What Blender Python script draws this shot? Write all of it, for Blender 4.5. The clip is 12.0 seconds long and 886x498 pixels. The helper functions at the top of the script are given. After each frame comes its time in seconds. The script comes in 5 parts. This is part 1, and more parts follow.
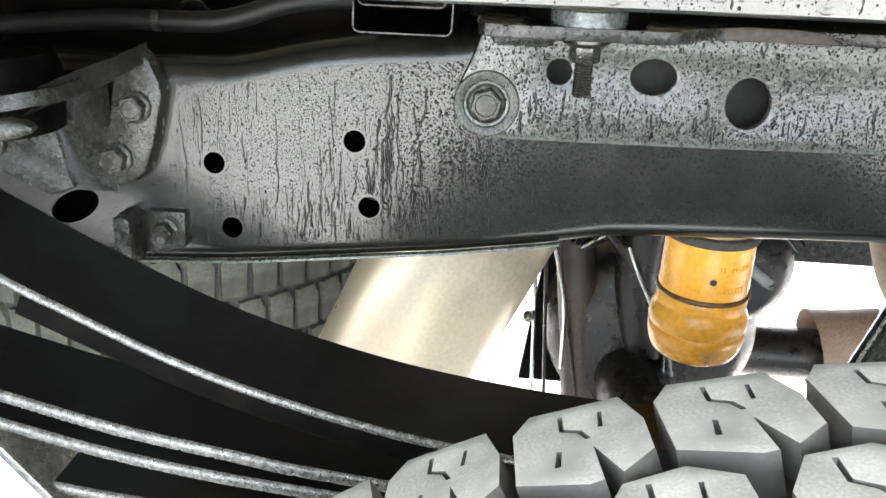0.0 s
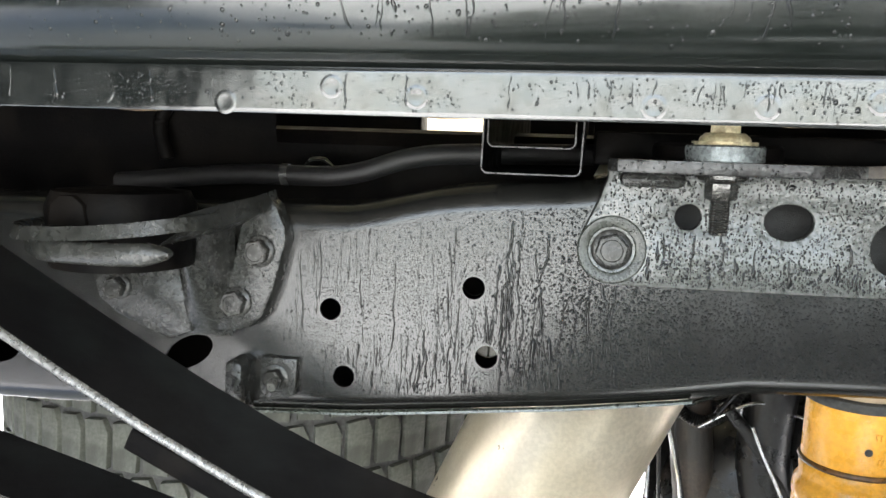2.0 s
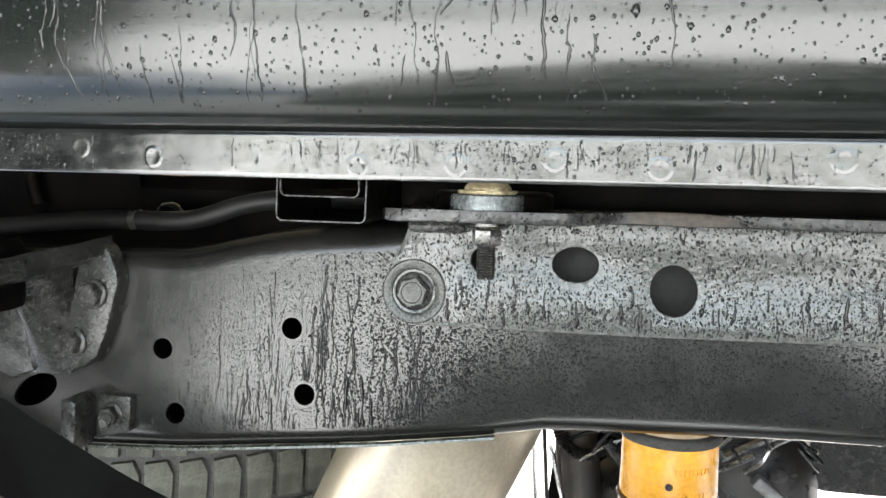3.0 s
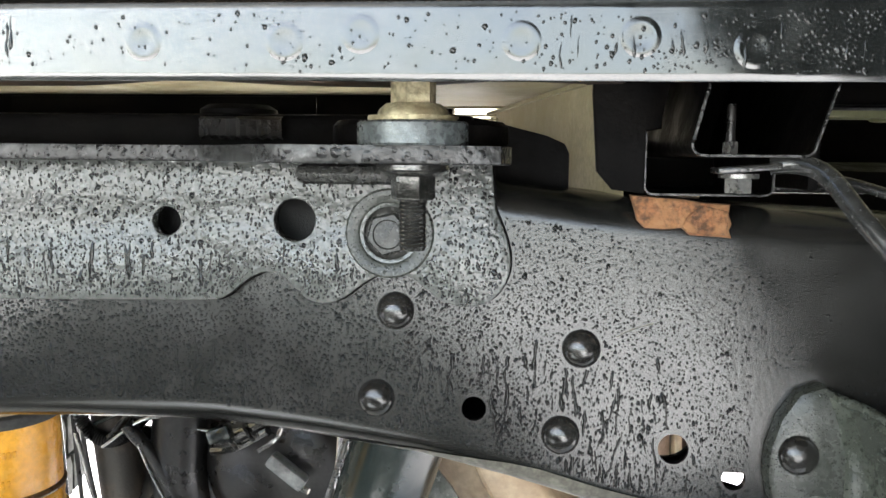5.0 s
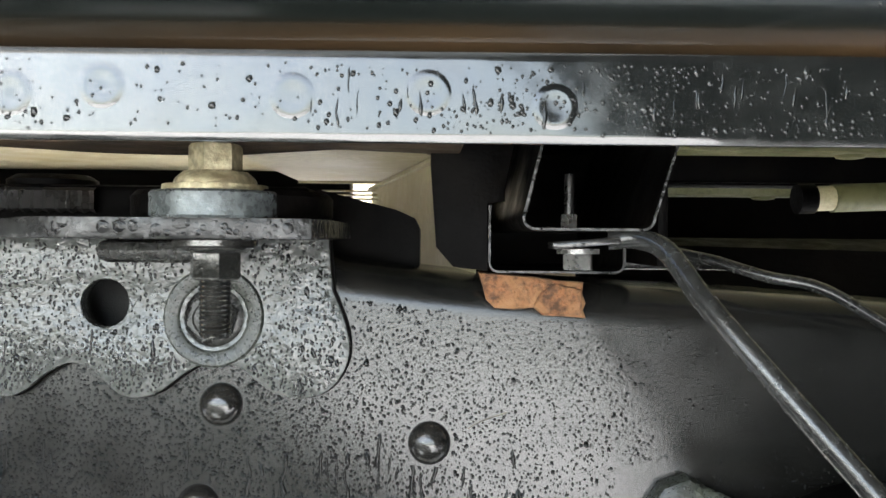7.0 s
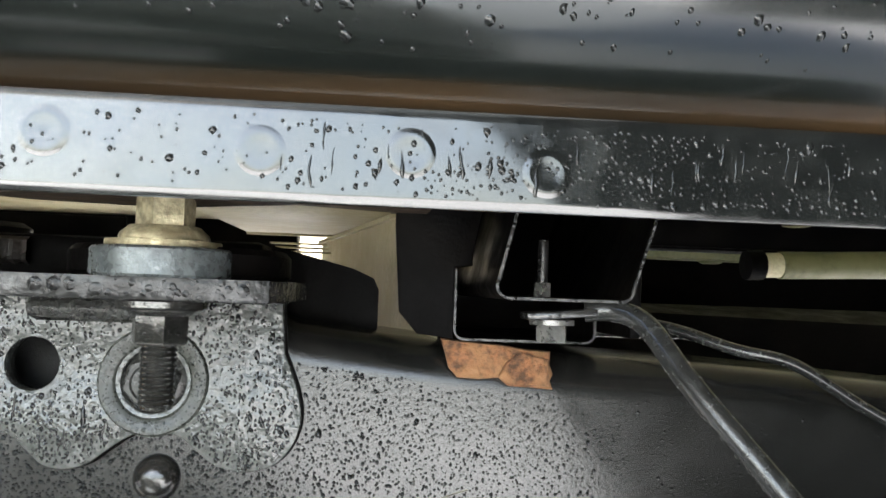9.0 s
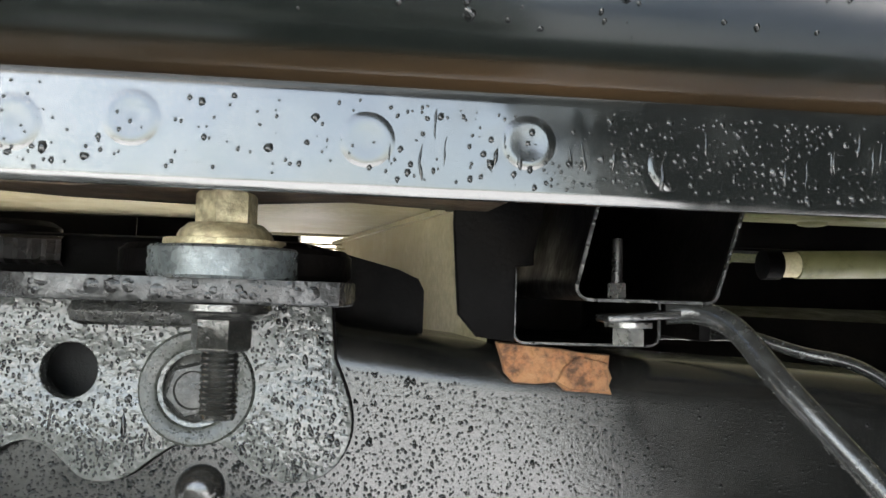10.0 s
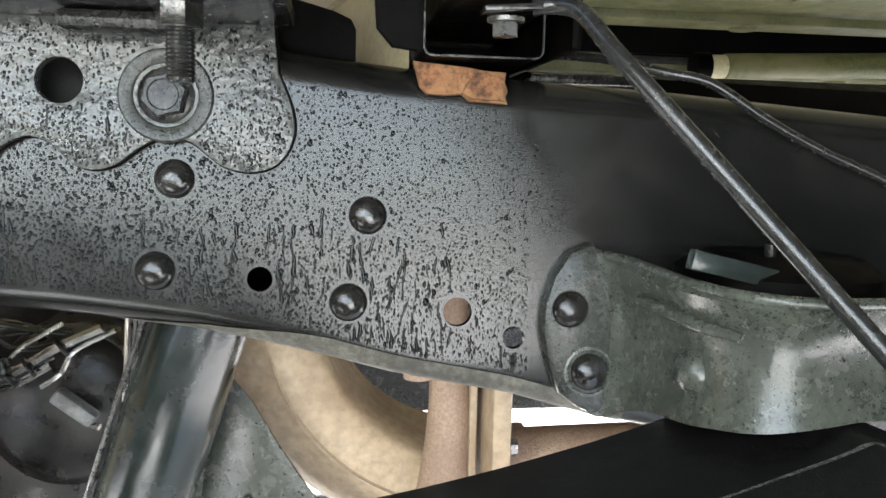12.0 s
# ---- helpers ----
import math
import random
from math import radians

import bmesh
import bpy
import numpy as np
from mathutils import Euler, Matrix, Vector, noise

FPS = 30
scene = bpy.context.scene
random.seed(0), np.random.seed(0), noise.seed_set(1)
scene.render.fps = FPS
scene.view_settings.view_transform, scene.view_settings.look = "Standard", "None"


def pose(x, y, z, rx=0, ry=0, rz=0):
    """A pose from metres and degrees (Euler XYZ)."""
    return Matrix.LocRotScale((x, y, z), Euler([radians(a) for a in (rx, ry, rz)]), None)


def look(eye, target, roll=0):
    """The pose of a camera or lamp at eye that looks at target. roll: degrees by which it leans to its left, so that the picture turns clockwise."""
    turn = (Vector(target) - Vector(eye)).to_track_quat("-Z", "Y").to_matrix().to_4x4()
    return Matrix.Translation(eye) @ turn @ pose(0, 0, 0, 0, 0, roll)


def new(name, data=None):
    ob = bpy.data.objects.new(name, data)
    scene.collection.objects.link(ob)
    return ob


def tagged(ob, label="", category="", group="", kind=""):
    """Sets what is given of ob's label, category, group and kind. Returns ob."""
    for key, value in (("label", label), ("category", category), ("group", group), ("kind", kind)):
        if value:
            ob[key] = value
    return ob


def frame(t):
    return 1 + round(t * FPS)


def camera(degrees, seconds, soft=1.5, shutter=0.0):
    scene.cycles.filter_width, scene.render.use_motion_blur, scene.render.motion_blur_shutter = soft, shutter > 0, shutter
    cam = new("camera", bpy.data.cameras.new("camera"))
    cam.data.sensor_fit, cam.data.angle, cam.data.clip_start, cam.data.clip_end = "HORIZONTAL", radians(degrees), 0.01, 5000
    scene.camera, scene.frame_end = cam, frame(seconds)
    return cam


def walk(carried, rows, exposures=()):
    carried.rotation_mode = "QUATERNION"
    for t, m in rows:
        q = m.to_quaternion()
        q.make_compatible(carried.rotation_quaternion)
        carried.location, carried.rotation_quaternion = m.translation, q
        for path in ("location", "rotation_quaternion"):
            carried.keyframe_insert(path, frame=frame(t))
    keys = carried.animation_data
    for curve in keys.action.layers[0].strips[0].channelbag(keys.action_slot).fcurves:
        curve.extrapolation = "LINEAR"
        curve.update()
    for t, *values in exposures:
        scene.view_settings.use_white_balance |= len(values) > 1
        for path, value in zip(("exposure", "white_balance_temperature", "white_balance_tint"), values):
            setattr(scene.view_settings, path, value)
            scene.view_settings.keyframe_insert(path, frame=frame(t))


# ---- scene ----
cam = camera(58.0, 12.0)
PATH = [
    (0, (0.047, 0.015, 0.893), (-0.085, 1.863, 0.142), 2.3),
    (0.5, (0.021, 0.025, 0.868), (-0.171, 1.929, 0.286), 1.9),
    (1, (0.006, 0.026, 0.855), (-0.239, 1.959, 0.401), 1.8),
    (1.5, (-0.002, 0.025, 0.845), (-0.309, 1.974, 0.52), 1.9),
    (2, (0.019, 0.02, 0.85), (-0.334, 1.971, 0.587), 1.9),
    (2.5, (0.076, 0.023, 0.86), (-0.304, 1.974, 0.643), 1.8),
    (2.7, (0.1, 0.023, 0.866), (-0.286, 1.975, 0.663), 1.6),
    (4.3, (0.476, 0.049, 0.859), (-0.042, 1.972, 0.679), 0.7),
    (4.5, (0.488, 0.08, 0.85), (0.025, 2.016, 0.657), 0.7),
    (5, (0.504, 0.153, 0.84), (0.337, 2.133, 0.614), 0.6),
    (5.5, (0.51, 0.168, 0.825), (0.533, 2.155, 0.597), 0.8),
    (6, (0.526, 0.172, 0.849), (0.465, 2.166, 0.703), 0.4),
    (6.5, (0.529, 0.182, 0.846), (0.514, 2.18, 0.781), 0.3),
    (7, (0.539, 0.188, 0.839), (0.569, 2.188, 0.809), 0.5),
    (7.5, (0.539, 0.189, 0.836), (0.638, 2.186, 0.874), 0.4),
    (7.7, (0.538, 0.192, 0.837), (0.642, 2.188, 0.893), 0.9),
    (9.3, (0.526, 0.216, 0.844), (0.711, 2.204, 0.95), 2.0),
    (9.5, (0.518, 0.224, 0.842), (0.713, 2.211, 0.949), 1.9),
    (10, (0.506, 0.222, 0.843), (0.706, 2.21, 0.949), 1.9),
    (10.5, (0.51, 0.21, 0.835), (0.723, 2.197, 0.911), 2.0),
    (11, (0.516, 0.186, 0.825), (0.738, 2.174, 0.847), 1.8),
    (11.5, (0.522, 0.164, 0.797), (0.757, 2.149, 0.723), 1.4),
    (12, (0.524, 0.146, 0.781), (0.789, 2.114, 0.541), 1.3),
]
walk(cam, [(t, look(eye, target, roll)) for t, eye, target, roll in PATH])

# ---------------------------------------------------------------- world, sun and exposure
SUN_EL, SUN_AZ = radians(48), radians(20)
world = bpy.data.worlds.new("sky")
scene.world = world
world.use_nodes = True
wn = world.node_tree.nodes
sky = wn.new("ShaderNodeTexSky")
sky.sky_type, sky.sun_disc = "NISHITA", False
sky.sun_elevation, sky.sun_rotation = SUN_EL, SUN_AZ
sky.dust_density, sky.ozone_density = 3.0, 1.0
wn["Background"].inputs["Strength"].default_value = 0.13
world.node_tree.links.new(sky.outputs["Color"], wn["Background"].inputs["Color"])
sun = new("sun", bpy.data.lights.new("sun", "SUN"))
sun.data.energy, sun.data.angle, sun.data.color = 3.5, radians(10), (1.0, 0.97, 0.93)
SUN_WAY = Vector((math.cos(SUN_EL) * math.sin(SUN_AZ), math.cos(SUN_EL) * math.cos(SUN_AZ), math.sin(SUN_EL)))
sun.matrix_world = look(SUN_WAY * 20, (0, 0, 0))
scene.view_settings.exposure = 2.7


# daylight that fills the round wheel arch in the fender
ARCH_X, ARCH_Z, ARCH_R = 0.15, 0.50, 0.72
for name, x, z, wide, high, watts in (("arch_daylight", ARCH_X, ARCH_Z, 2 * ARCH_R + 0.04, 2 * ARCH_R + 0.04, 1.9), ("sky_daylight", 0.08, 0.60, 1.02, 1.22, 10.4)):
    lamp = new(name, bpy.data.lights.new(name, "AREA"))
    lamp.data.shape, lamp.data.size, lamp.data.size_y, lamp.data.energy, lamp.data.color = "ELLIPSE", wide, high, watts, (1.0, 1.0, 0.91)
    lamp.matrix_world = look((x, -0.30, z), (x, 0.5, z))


# ---------------------------------------------------------------- materials
def material(name, colour, rough, metal=0.0, spot=None, spot_scale=8.0, spot_edge=(0.45, 0.6), fine=0.12,
             fine_scale=260.0, bump=0.0, bump_scale=400.0, rough_var=0.1, drops=0.0, drop_scale=170.0,
             coat=0.0, ramp_rough=None, spec=0.5, reflection_tint=None, bump_detail=5.0):
    """A procedural surface: base colour with fine grain and larger stains, relief, and beads of water."""
    m = bpy.data.materials.new(name)
    m.use_nodes = True
    nt = m.node_tree
    n, l = nt.nodes, nt.links
    b = n["Principled BSDF"]
    b.inputs["Metallic"].default_value = metal
    b.inputs["Specular IOR Level"].default_value = spec
    tc = n.new("ShaderNodeTexCoord")
    co = tc.outputs["Object"]

    def noise_tex(scale, detail=4.0, vec=co, rough_=0.6):
        t = n.new("ShaderNodeTexNoise")
        t.inputs["Scale"].default_value, t.inputs["Detail"].default_value = scale, detail
        t.inputs["Roughness"].default_value = rough_
        l.new(vec, t.inputs["Vector"])
        return t.outputs["Fac"]

    def ramp(fac, lo, hi, a=0.0, z=1.0):
        r = n.new("ShaderNodeMapRange")
        r.interpolation_type = "SMOOTHSTEP"
        for k, v in zip(("From Min", "From Max", "To Min", "To Max"), (lo, hi, a, z)):
            r.inputs[k].default_value = v
        l.new(fac, r.inputs["Value"])
        return r.outputs["Result"]

    def mix(fac, a, c):
        x = n.new("ShaderNodeMix")
        x.data_type = "RGBA"
        l.new(fac, x.inputs["Factor"])
        for sock, v in ((x.inputs["A"], a), (x.inputs["B"], c)):
            if isinstance(v, tuple):
                sock.default_value = (*v, 1)
            else:
                l.new(v, sock)
        return x.outputs["Result"]

    def math_node(op, a, c):
        x = n.new("ShaderNodeMath")
        x.operation = op
        for sock, v in zip(x.inputs, (a, c)):
            if isinstance(v, (int, float)):
                sock.default_value = v
            else:
                l.new(v, sock)
        return x.outputs[0]

    dark = tuple(max(0.0, c * (1 - 2.2 * fine)) for c in colour)
    light = tuple(min(1.0, c * (1 + 2.2 * fine)) for c in colour)
    col = mix(ramp(noise_tex(fine_scale), 0.3, 0.7), dark, light)
    stain = ramp(noise_tex(spot_scale, 6.0), *spot_edge)
    if spot:
        col = mix(stain, col, spot)
    if reflection_tint:
        # a brown reflection painted into the crease, which thins out along the panel
        sep = n.new("ShaderNodeSeparateXYZ")
        l.new(co, sep.inputs[0])
        crease_band = math_node("MULTIPLY", ramp(sep.outputs["X"], 0.3, 0.6), ramp(sep.outputs["Z"], 0.8888, 0.8852))
        crease_band = math_node("MULTIPLY", crease_band, ramp(noise_tex(4.0, 3.0), 0.2, 0.7))
        col = mix(crease_band, col, reflection_tint)
    l.new(col, b.inputs["Base Color"])
    r = ramp(noise_tex(spot_scale * 3.1, 5.0), 0.3, 0.7, max(0.02, rough - rough_var), min(1.0, rough + rough_var))
    if ramp_rough is not None:
        x = n.new("ShaderNodeMix")
        l.new(stain, x.inputs["Factor"])
        l.new(r, x.inputs["A"])
        x.inputs["B"].default_value = ramp_rough
        r = x.outputs["Result"]
    height = math_node("MULTIPLY", noise_tex(bump_scale, bump_detail), bump) if bump else None
    wet = None
    if drops:
        # round beads of two sizes, each with its own width, gathered in patches
        for sc, amt, few in ((drop_scale, 1.0, 0.66), (drop_scale * 2.1, 0.6, 0.21)):
            v = n.new("ShaderNodeTexVoronoi")
            v.inputs["Scale"].default_value, v.inputs["Randomness"].default_value = sc, 0.9
            l.new(co, v.inputs["Vector"])
            pick = n.new("ShaderNodeSeparateColor")
            l.new(v.outputs["Color"], pick.inputs[0])
            crowd = math_node("ADD", pick.outputs[0], ramp(noise_tex(30.0, 3.0), 0.35, 0.65, -0.22, 0.22))
            keep = ramp(crowd, few, few + 0.04)
            width = math_node("ADD", math_node("MULTIPLY", pick.outputs[1], 0.2), 0.24)
            dome = math_node("SUBTRACT", 1.0, math_node("POWER", math_node("MINIMUM", math_node("DIVIDE", v.outputs["Distance"], width), 1.0), 2.0))
            bead = math_node("MULTIPLY", dome, keep)
            h = math_node("MULTIPLY", bead, amt * drops)
            height = math_node("ADD", height, h) if height else h
            shine = ramp(bead, 0.02, 0.2)
            wet = math_node("MAXIMUM", wet, shine) if wet else shine
    if wet:
        x = n.new("ShaderNodeMix")
        l.new(wet, x.inputs["Factor"])
        l.new(r, x.inputs["A"])
        x.inputs["B"].default_value = 0.07
        r = x.outputs["Result"]
        damp = n.new("ShaderNodeMix")
        damp.data_type, damp.blend_type = "RGBA", "MULTIPLY"
        l.new(math_node("MULTIPLY", wet, 0.35), damp.inputs["Factor"])
        l.new(col, damp.inputs["A"])
        damp.inputs["B"].default_value = (0, 0, 0, 1)
        l.new(damp.outputs["Result"], b.inputs["Base Color"])
    if height:
        bp = n.new("ShaderNodeBump")
        bp.inputs["Strength"].default_value, bp.inputs["Distance"].default_value = 1.0, 0.001
        l.new(height, bp.inputs["Height"])
        l.new(bp.outputs["Normal"], b.inputs["Normal"])
    l.new(r, b.inputs["Roughness"])
    if coat:
        b.inputs["Coat Weight"].default_value, b.inputs["Coat Roughness"].default_value = coat, 0.06
    return m


RAIL = material("wet black frame paint", (0.0035, 0.0037, 0.0036), 0.225, spot=(0.0055, 0.0055, 0.0053), spot_scale=18, fine=0.2, spec=0.78, rough_var=0.03,
                bump=0.05, bump_scale=420, bump_detail=3.0)
PLATE = material("wet black bracket paint", (0.036, 0.039, 0.038), 0.17, spec=1.0, spot=(0.048, 0.051, 0.05), spot_scale=60, spot_edge=(0.45, 0.75),
                 fine=0.15, bump=1.15, bump_scale=210, rough_var=0.06, bump_detail=3.0)
RIVET = material("black painted rivet head", (0.009, 0.0087, 0.0085), 0.17, spec=0.9, spot=(0.014, 0.0135, 0.013), spot_scale=90, fine=0.2, bump=0.12, bump_scale=300)
BOLT = material("dark wet bolt steel", (0.045, 0.045, 0.044), 0.22, metal=0.5, spot=(0.02, 0.02, 0.02), spot_scale=110, spot_edge=(0.4, 0.7), fine=0.2, bump=0.25, bump_scale=300)
SPACER = material("blue-grey zinc plating", (0.12, 0.135, 0.142), 0.3, metal=0.6, spot=(0.06, 0.07, 0.074), spot_scale=120, spot_edge=(0.4, 0.75), fine=0.15, bump=0.3, bump_scale=350)
REFLECTION_SCRATCH = material("pale grey for ground reflection and scratch", (0.1, 0.095, 0.082), 0.45, spot=(0.05, 0.048, 0.044), spot_scale=50, spot_edge=(0.4, 0.75), fine=0.2, bump=0.3)
WATER = material("rain water on black paint", (0.006, 0.0065, 0.0065), 0.04, fine=0.05, rough_var=0.02, spec=0.46)
EDGE = material("scuffed wet steel edge", (0.04, 0.041, 0.042), 0.18, metal=0.5, spot=(0.02, 0.02, 0.02), spot_scale=60, spot_edge=(0.4, 0.75), fine=0.2, bump=0.8, bump_scale=150, drops=0.3)
BODY = material("wet dark body paint", (0.004, 0.0045, 0.0046), 0.12, fine=0.08, spot=(0.006, 0.0067, 0.0067), spot_scale=70, spot_edge=(0.46, 0.6), ramp_rough=0.19, coat=0.4, spec=1.0, rough_var=0.04, bump=1.1, bump_scale=16,
                bump_detail=3.0)
# Black paint set below its real tone, so the cavity's shade is in it.
BLACK = material("dull black paint darkened for cavity shade", (0.0012, 0.0011, 0.0012), 0.45, spec=0.035, spot=(0.003, 0.0026, 0.0024), spot_scale=20, fine=0.2, bump=0.3)
LEAF = material("black spring leaf paint", (0.004, 0.0038, 0.0043), 0.42, spec=0.25, spot=(0.0065, 0.0072, 0.0075), spot_scale=7, fine=0.25, bump=0.3, bump_scale=900)
LEAF_EDGE = material("bare wet leaf edge", (0.17, 0.17, 0.168), 0.3, metal=0.8, spot=(0.08, 0.08, 0.08), spot_scale=130, spot_edge=(0.5, 0.75), fine=0.2, bump=0.3, bump_scale=500)
STEEL = material("zinc plated steel", (0.22, 0.22, 0.215), 0.3, metal=0.85, spot=(0.14, 0.14, 0.135), spot_scale=80, spot_edge=(0.4, 0.75), fine=0.1, bump=0.12)
DARKSTEEL = material("dark oily steel", (0.1, 0.1, 0.1), 0.15, metal=0.85, spot=(0.05, 0.05, 0.05), spot_scale=70, spot_edge=(0.4, 0.75), fine=0.15, bump=0.12, drops=0.1, drop_scale=420, rough_var=0.05)
YELLOW_ZINC = material("yellow zinc plating", (0.4, 0.36, 0.24), 0.42, metal=0.6, spot=(0.24, 0.2, 0.12), spot_scale=90, spot_edge=(0.4, 0.75), fine=0.2, bump=0.5)
LINK = material("brown-black link steel", (0.03, 0.022, 0.017), 0.5, spot=(0.016, 0.014, 0.012), spot_scale=18, fine=0.2, bump=0.5)
AMBER = material("dark amber polyurethane", (0.1, 0.045, 0.012), 0.35, spot=(0.05, 0.025, 0.01), spot_scale=60, fine=0.15, bump=0.3)
ORANGE = material("orange polyurethane", (0.62, 0.3, 0.035), 0.3, spot=(0.36, 0.15, 0.022), spot_scale=26, spot_edge=(0.5, 0.9), fine=0.06, bump=0.5, bump_scale=120)
NUT = material("wet plated nut steel", (0.12, 0.12, 0.116), 0.16, metal=0.9, spot=(0.05, 0.05, 0.048), spot_scale=120, spot_edge=(0.4, 0.75), fine=0.15, bump=0.2, drops=0.1, drop_scale=420)
RUBBER = material("dusty tyre rubber lightened as lit from above", (0.4, 0.405, 0.4), 0.65, spot=(0.34, 0.345, 0.342), spot_scale=60, fine=0.08, fine_scale=900, bump=0.12, bump_scale=900)
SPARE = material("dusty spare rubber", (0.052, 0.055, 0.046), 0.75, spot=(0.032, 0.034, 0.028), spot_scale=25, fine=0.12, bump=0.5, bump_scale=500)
RUBBER_SIDE = material("tread rubber darkened for groove shade", (0.1, 0.103, 0.101), 0.6, spot=(0.07, 0.07, 0.07), spot_scale=40, fine=0.12, bump=0.2, bump_scale=600)
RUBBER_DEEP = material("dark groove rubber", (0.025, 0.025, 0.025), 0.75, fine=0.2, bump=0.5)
RUST = material("flaking rust", (0.125, 0.054, 0.023), 0.85, spot=(0.2, 0.1, 0.045), spot_scale=90, fine=0.3, bump=2.0, bump_scale=350)
MUFFLER = material("dusty bare steel", (0.62, 0.57, 0.47), 0.3, metal=0.65, spot=(0.52, 0.44, 0.31), spot_scale=5, spot_edge=(0.2, 0.85), fine=0.06, bump=0.12, bump_scale=500, rough_var=0.03)
TAN = material("tan surface rust", (0.35, 0.27, 0.185), 0.5, spot=(0.22, 0.15, 0.095), spot_scale=16, spot_edge=(0.4, 0.85), fine=0.08, fine_scale=90, bump=0.4, bump_scale=160)
SHAFT = material("brown shaft rust", (0.3, 0.21, 0.155), 0.65, spot=(0.2, 0.135, 0.1), spot_scale=14, spot_edge=(0.25, 0.85), fine=0.1, bump=0.8)
CREAM = material("cream underbody paint", (0.44, 0.4, 0.26), 0.55, spot=(0.34, 0.29, 0.16), spot_scale=5, fine=0.06, bump=0.2)
SHOCK = material("black damper paint", (0.013, 0.018, 0.0175), 0.2, spec=0.8, fine=0.15, spot=(0.022, 0.028, 0.027), spot_scale=14, spot_edge=(0.3, 0.8), bump=0.1)
CHROME = material("bright rod steel", (0.6, 0.6, 0.6), 0.2, metal=1.0, fine=0.08)
TUBE = material("wet black tube", (0.012, 0.0125, 0.0125), 0.2, spec=0.8, fine=0.2, bump=0.1, bump_scale=700, spot=(0.014, 0.014, 0.014), spot_scale=120, spot_edge=(0.5, 0.75))
PANEL = material("wet dark panel paint with painted brown reflection", (0.004, 0.005, 0.0047), 0.17, spec=0.8, fine=0.08, rough_var=0.05, reflection_tint=(0.045, 0.026, 0.012))
RUSTY = material("rusty inner sheet", (0.04, 0.024, 0.012), 0.6, spot=(0.085, 0.055, 0.028), spot_scale=22, fine=0.3, bump=1.2, bump_scale=250)
GREY_PLASTIC = material("grey plastic", (0.16, 0.17, 0.175), 0.35, fine=0.06, spot=(0.1, 0.105, 0.11), spot_scale=60)
BLACK_GLOSS = material("wet black casting", (0.007, 0.0068, 0.007), 0.32, fine=0.2, spot=(0.025, 0.018, 0.014), spot_scale=16, spot_edge=(0.55, 0.75), bump=0.5, bump_scale=120)
CUP = material("grey-green wet bracket paint", (0.045, 0.052, 0.044), 0.24, spec=0.85, fine=0.15, spot=(0.031, 0.035, 0.031), spot_scale=26, spot_edge=(0.4, 0.8), drops=0.08, drop_scale=360, bump=0.25, bump_scale=220)
CUP_DARK = material("wet black bracket steel", (0.012, 0.0125, 0.012), 0.22, fine=0.25, spot=(0.022, 0.022, 0.021), spot_scale=30, spot_edge=(0.45, 0.75), drops=0.2, drop_scale=420, bump=0.4, bump_scale=300)
CUP_FOOT = material("dark grey wet bracket paint", (0.03, 0.033, 0.03), 0.28, fine=0.2, spot=(0.018, 0.02, 0.018), spot_scale=40, spot_edge=(0.4, 0.7), drops=0.1, drop_scale=420, bump=0.25, bump_scale=260)
OLIVE = material("olive underbody paint", (0.09, 0.094, 0.036), 0.5, spot=(0.13, 0.128, 0.06), spot_scale=14, fine=0.1, bump=0.3)
CONCRETE = material("pale concrete", (0.7, 0.69, 0.67), 0.8, spot=(0.62, 0.61, 0.59), spot_scale=2.0, fine=0.1, fine_scale=40, bump=1.0, bump_scale=60)



# ---------------------------------------------------------------- mesh helpers
def finish(ob, bm, mat, smooth=40):
    bmesh.ops.recalc_face_normals(bm, faces=bm.faces)
    bm.to_mesh(ob.data)
    bm.free()
    ob.data.materials.append(mat)
    ob.data.shade_smooth()
    if smooth:
        ob.data.set_sharp_from_angle(angle=radians(smooth))
    return ob


def part(name, bm, mat, parent=None, label="", smooth=40):
    ob = new(name, bpy.data.meshes.new(name))
    finish(ob, bm, mat, smooth)
    ob.parent = parent
    if label:
        tagged(ob, label)
    return ob


def thing(name, label, category, group="", kind="", at=(0, 0, 0)):
    ob = new(name)
    ob.empty_display_size = 0.05
    ob.location = at
    return tagged(ob, label, category, group, kind)


def box(lo, hi, bevel=0.0, m=None, bm=None):
    bm = bm or bmesh.new()
    lo, hi = Vector(lo), Vector(hi)
    vs = bmesh.ops.create_cube(bm, size=1.0, matrix=Matrix.Translation((lo + hi) / 2) @ Matrix.Diagonal((*(hi - lo), 1)))["verts"]
    if bevel:
        es = list({e for v in vs for e in v.link_edges})
        r = bmesh.ops.bevel(bm, geom=es, offset=bevel, segments=2, affect="EDGES", profile=0.5)
        vs = list({v for f in r["faces"] for v in f.verts} | {v for v in vs if v.is_valid})
    if m is not None:
        bmesh.ops.transform(bm, matrix=m, verts=vs)
    return bm


def circle(cx, cz, r, n=28, rz=None, tilt=0.0):
    rz = rz or r
    c, s = math.cos(radians(tilt)), math.sin(radians(tilt))
    out = []
    for k in range(n):
        a = 2 * math.pi * k / n
        u, v = r * math.cos(a), rz * math.sin(a)
        out.append((cx + c * u - s * v, cz + s * u + c * v))
    return out


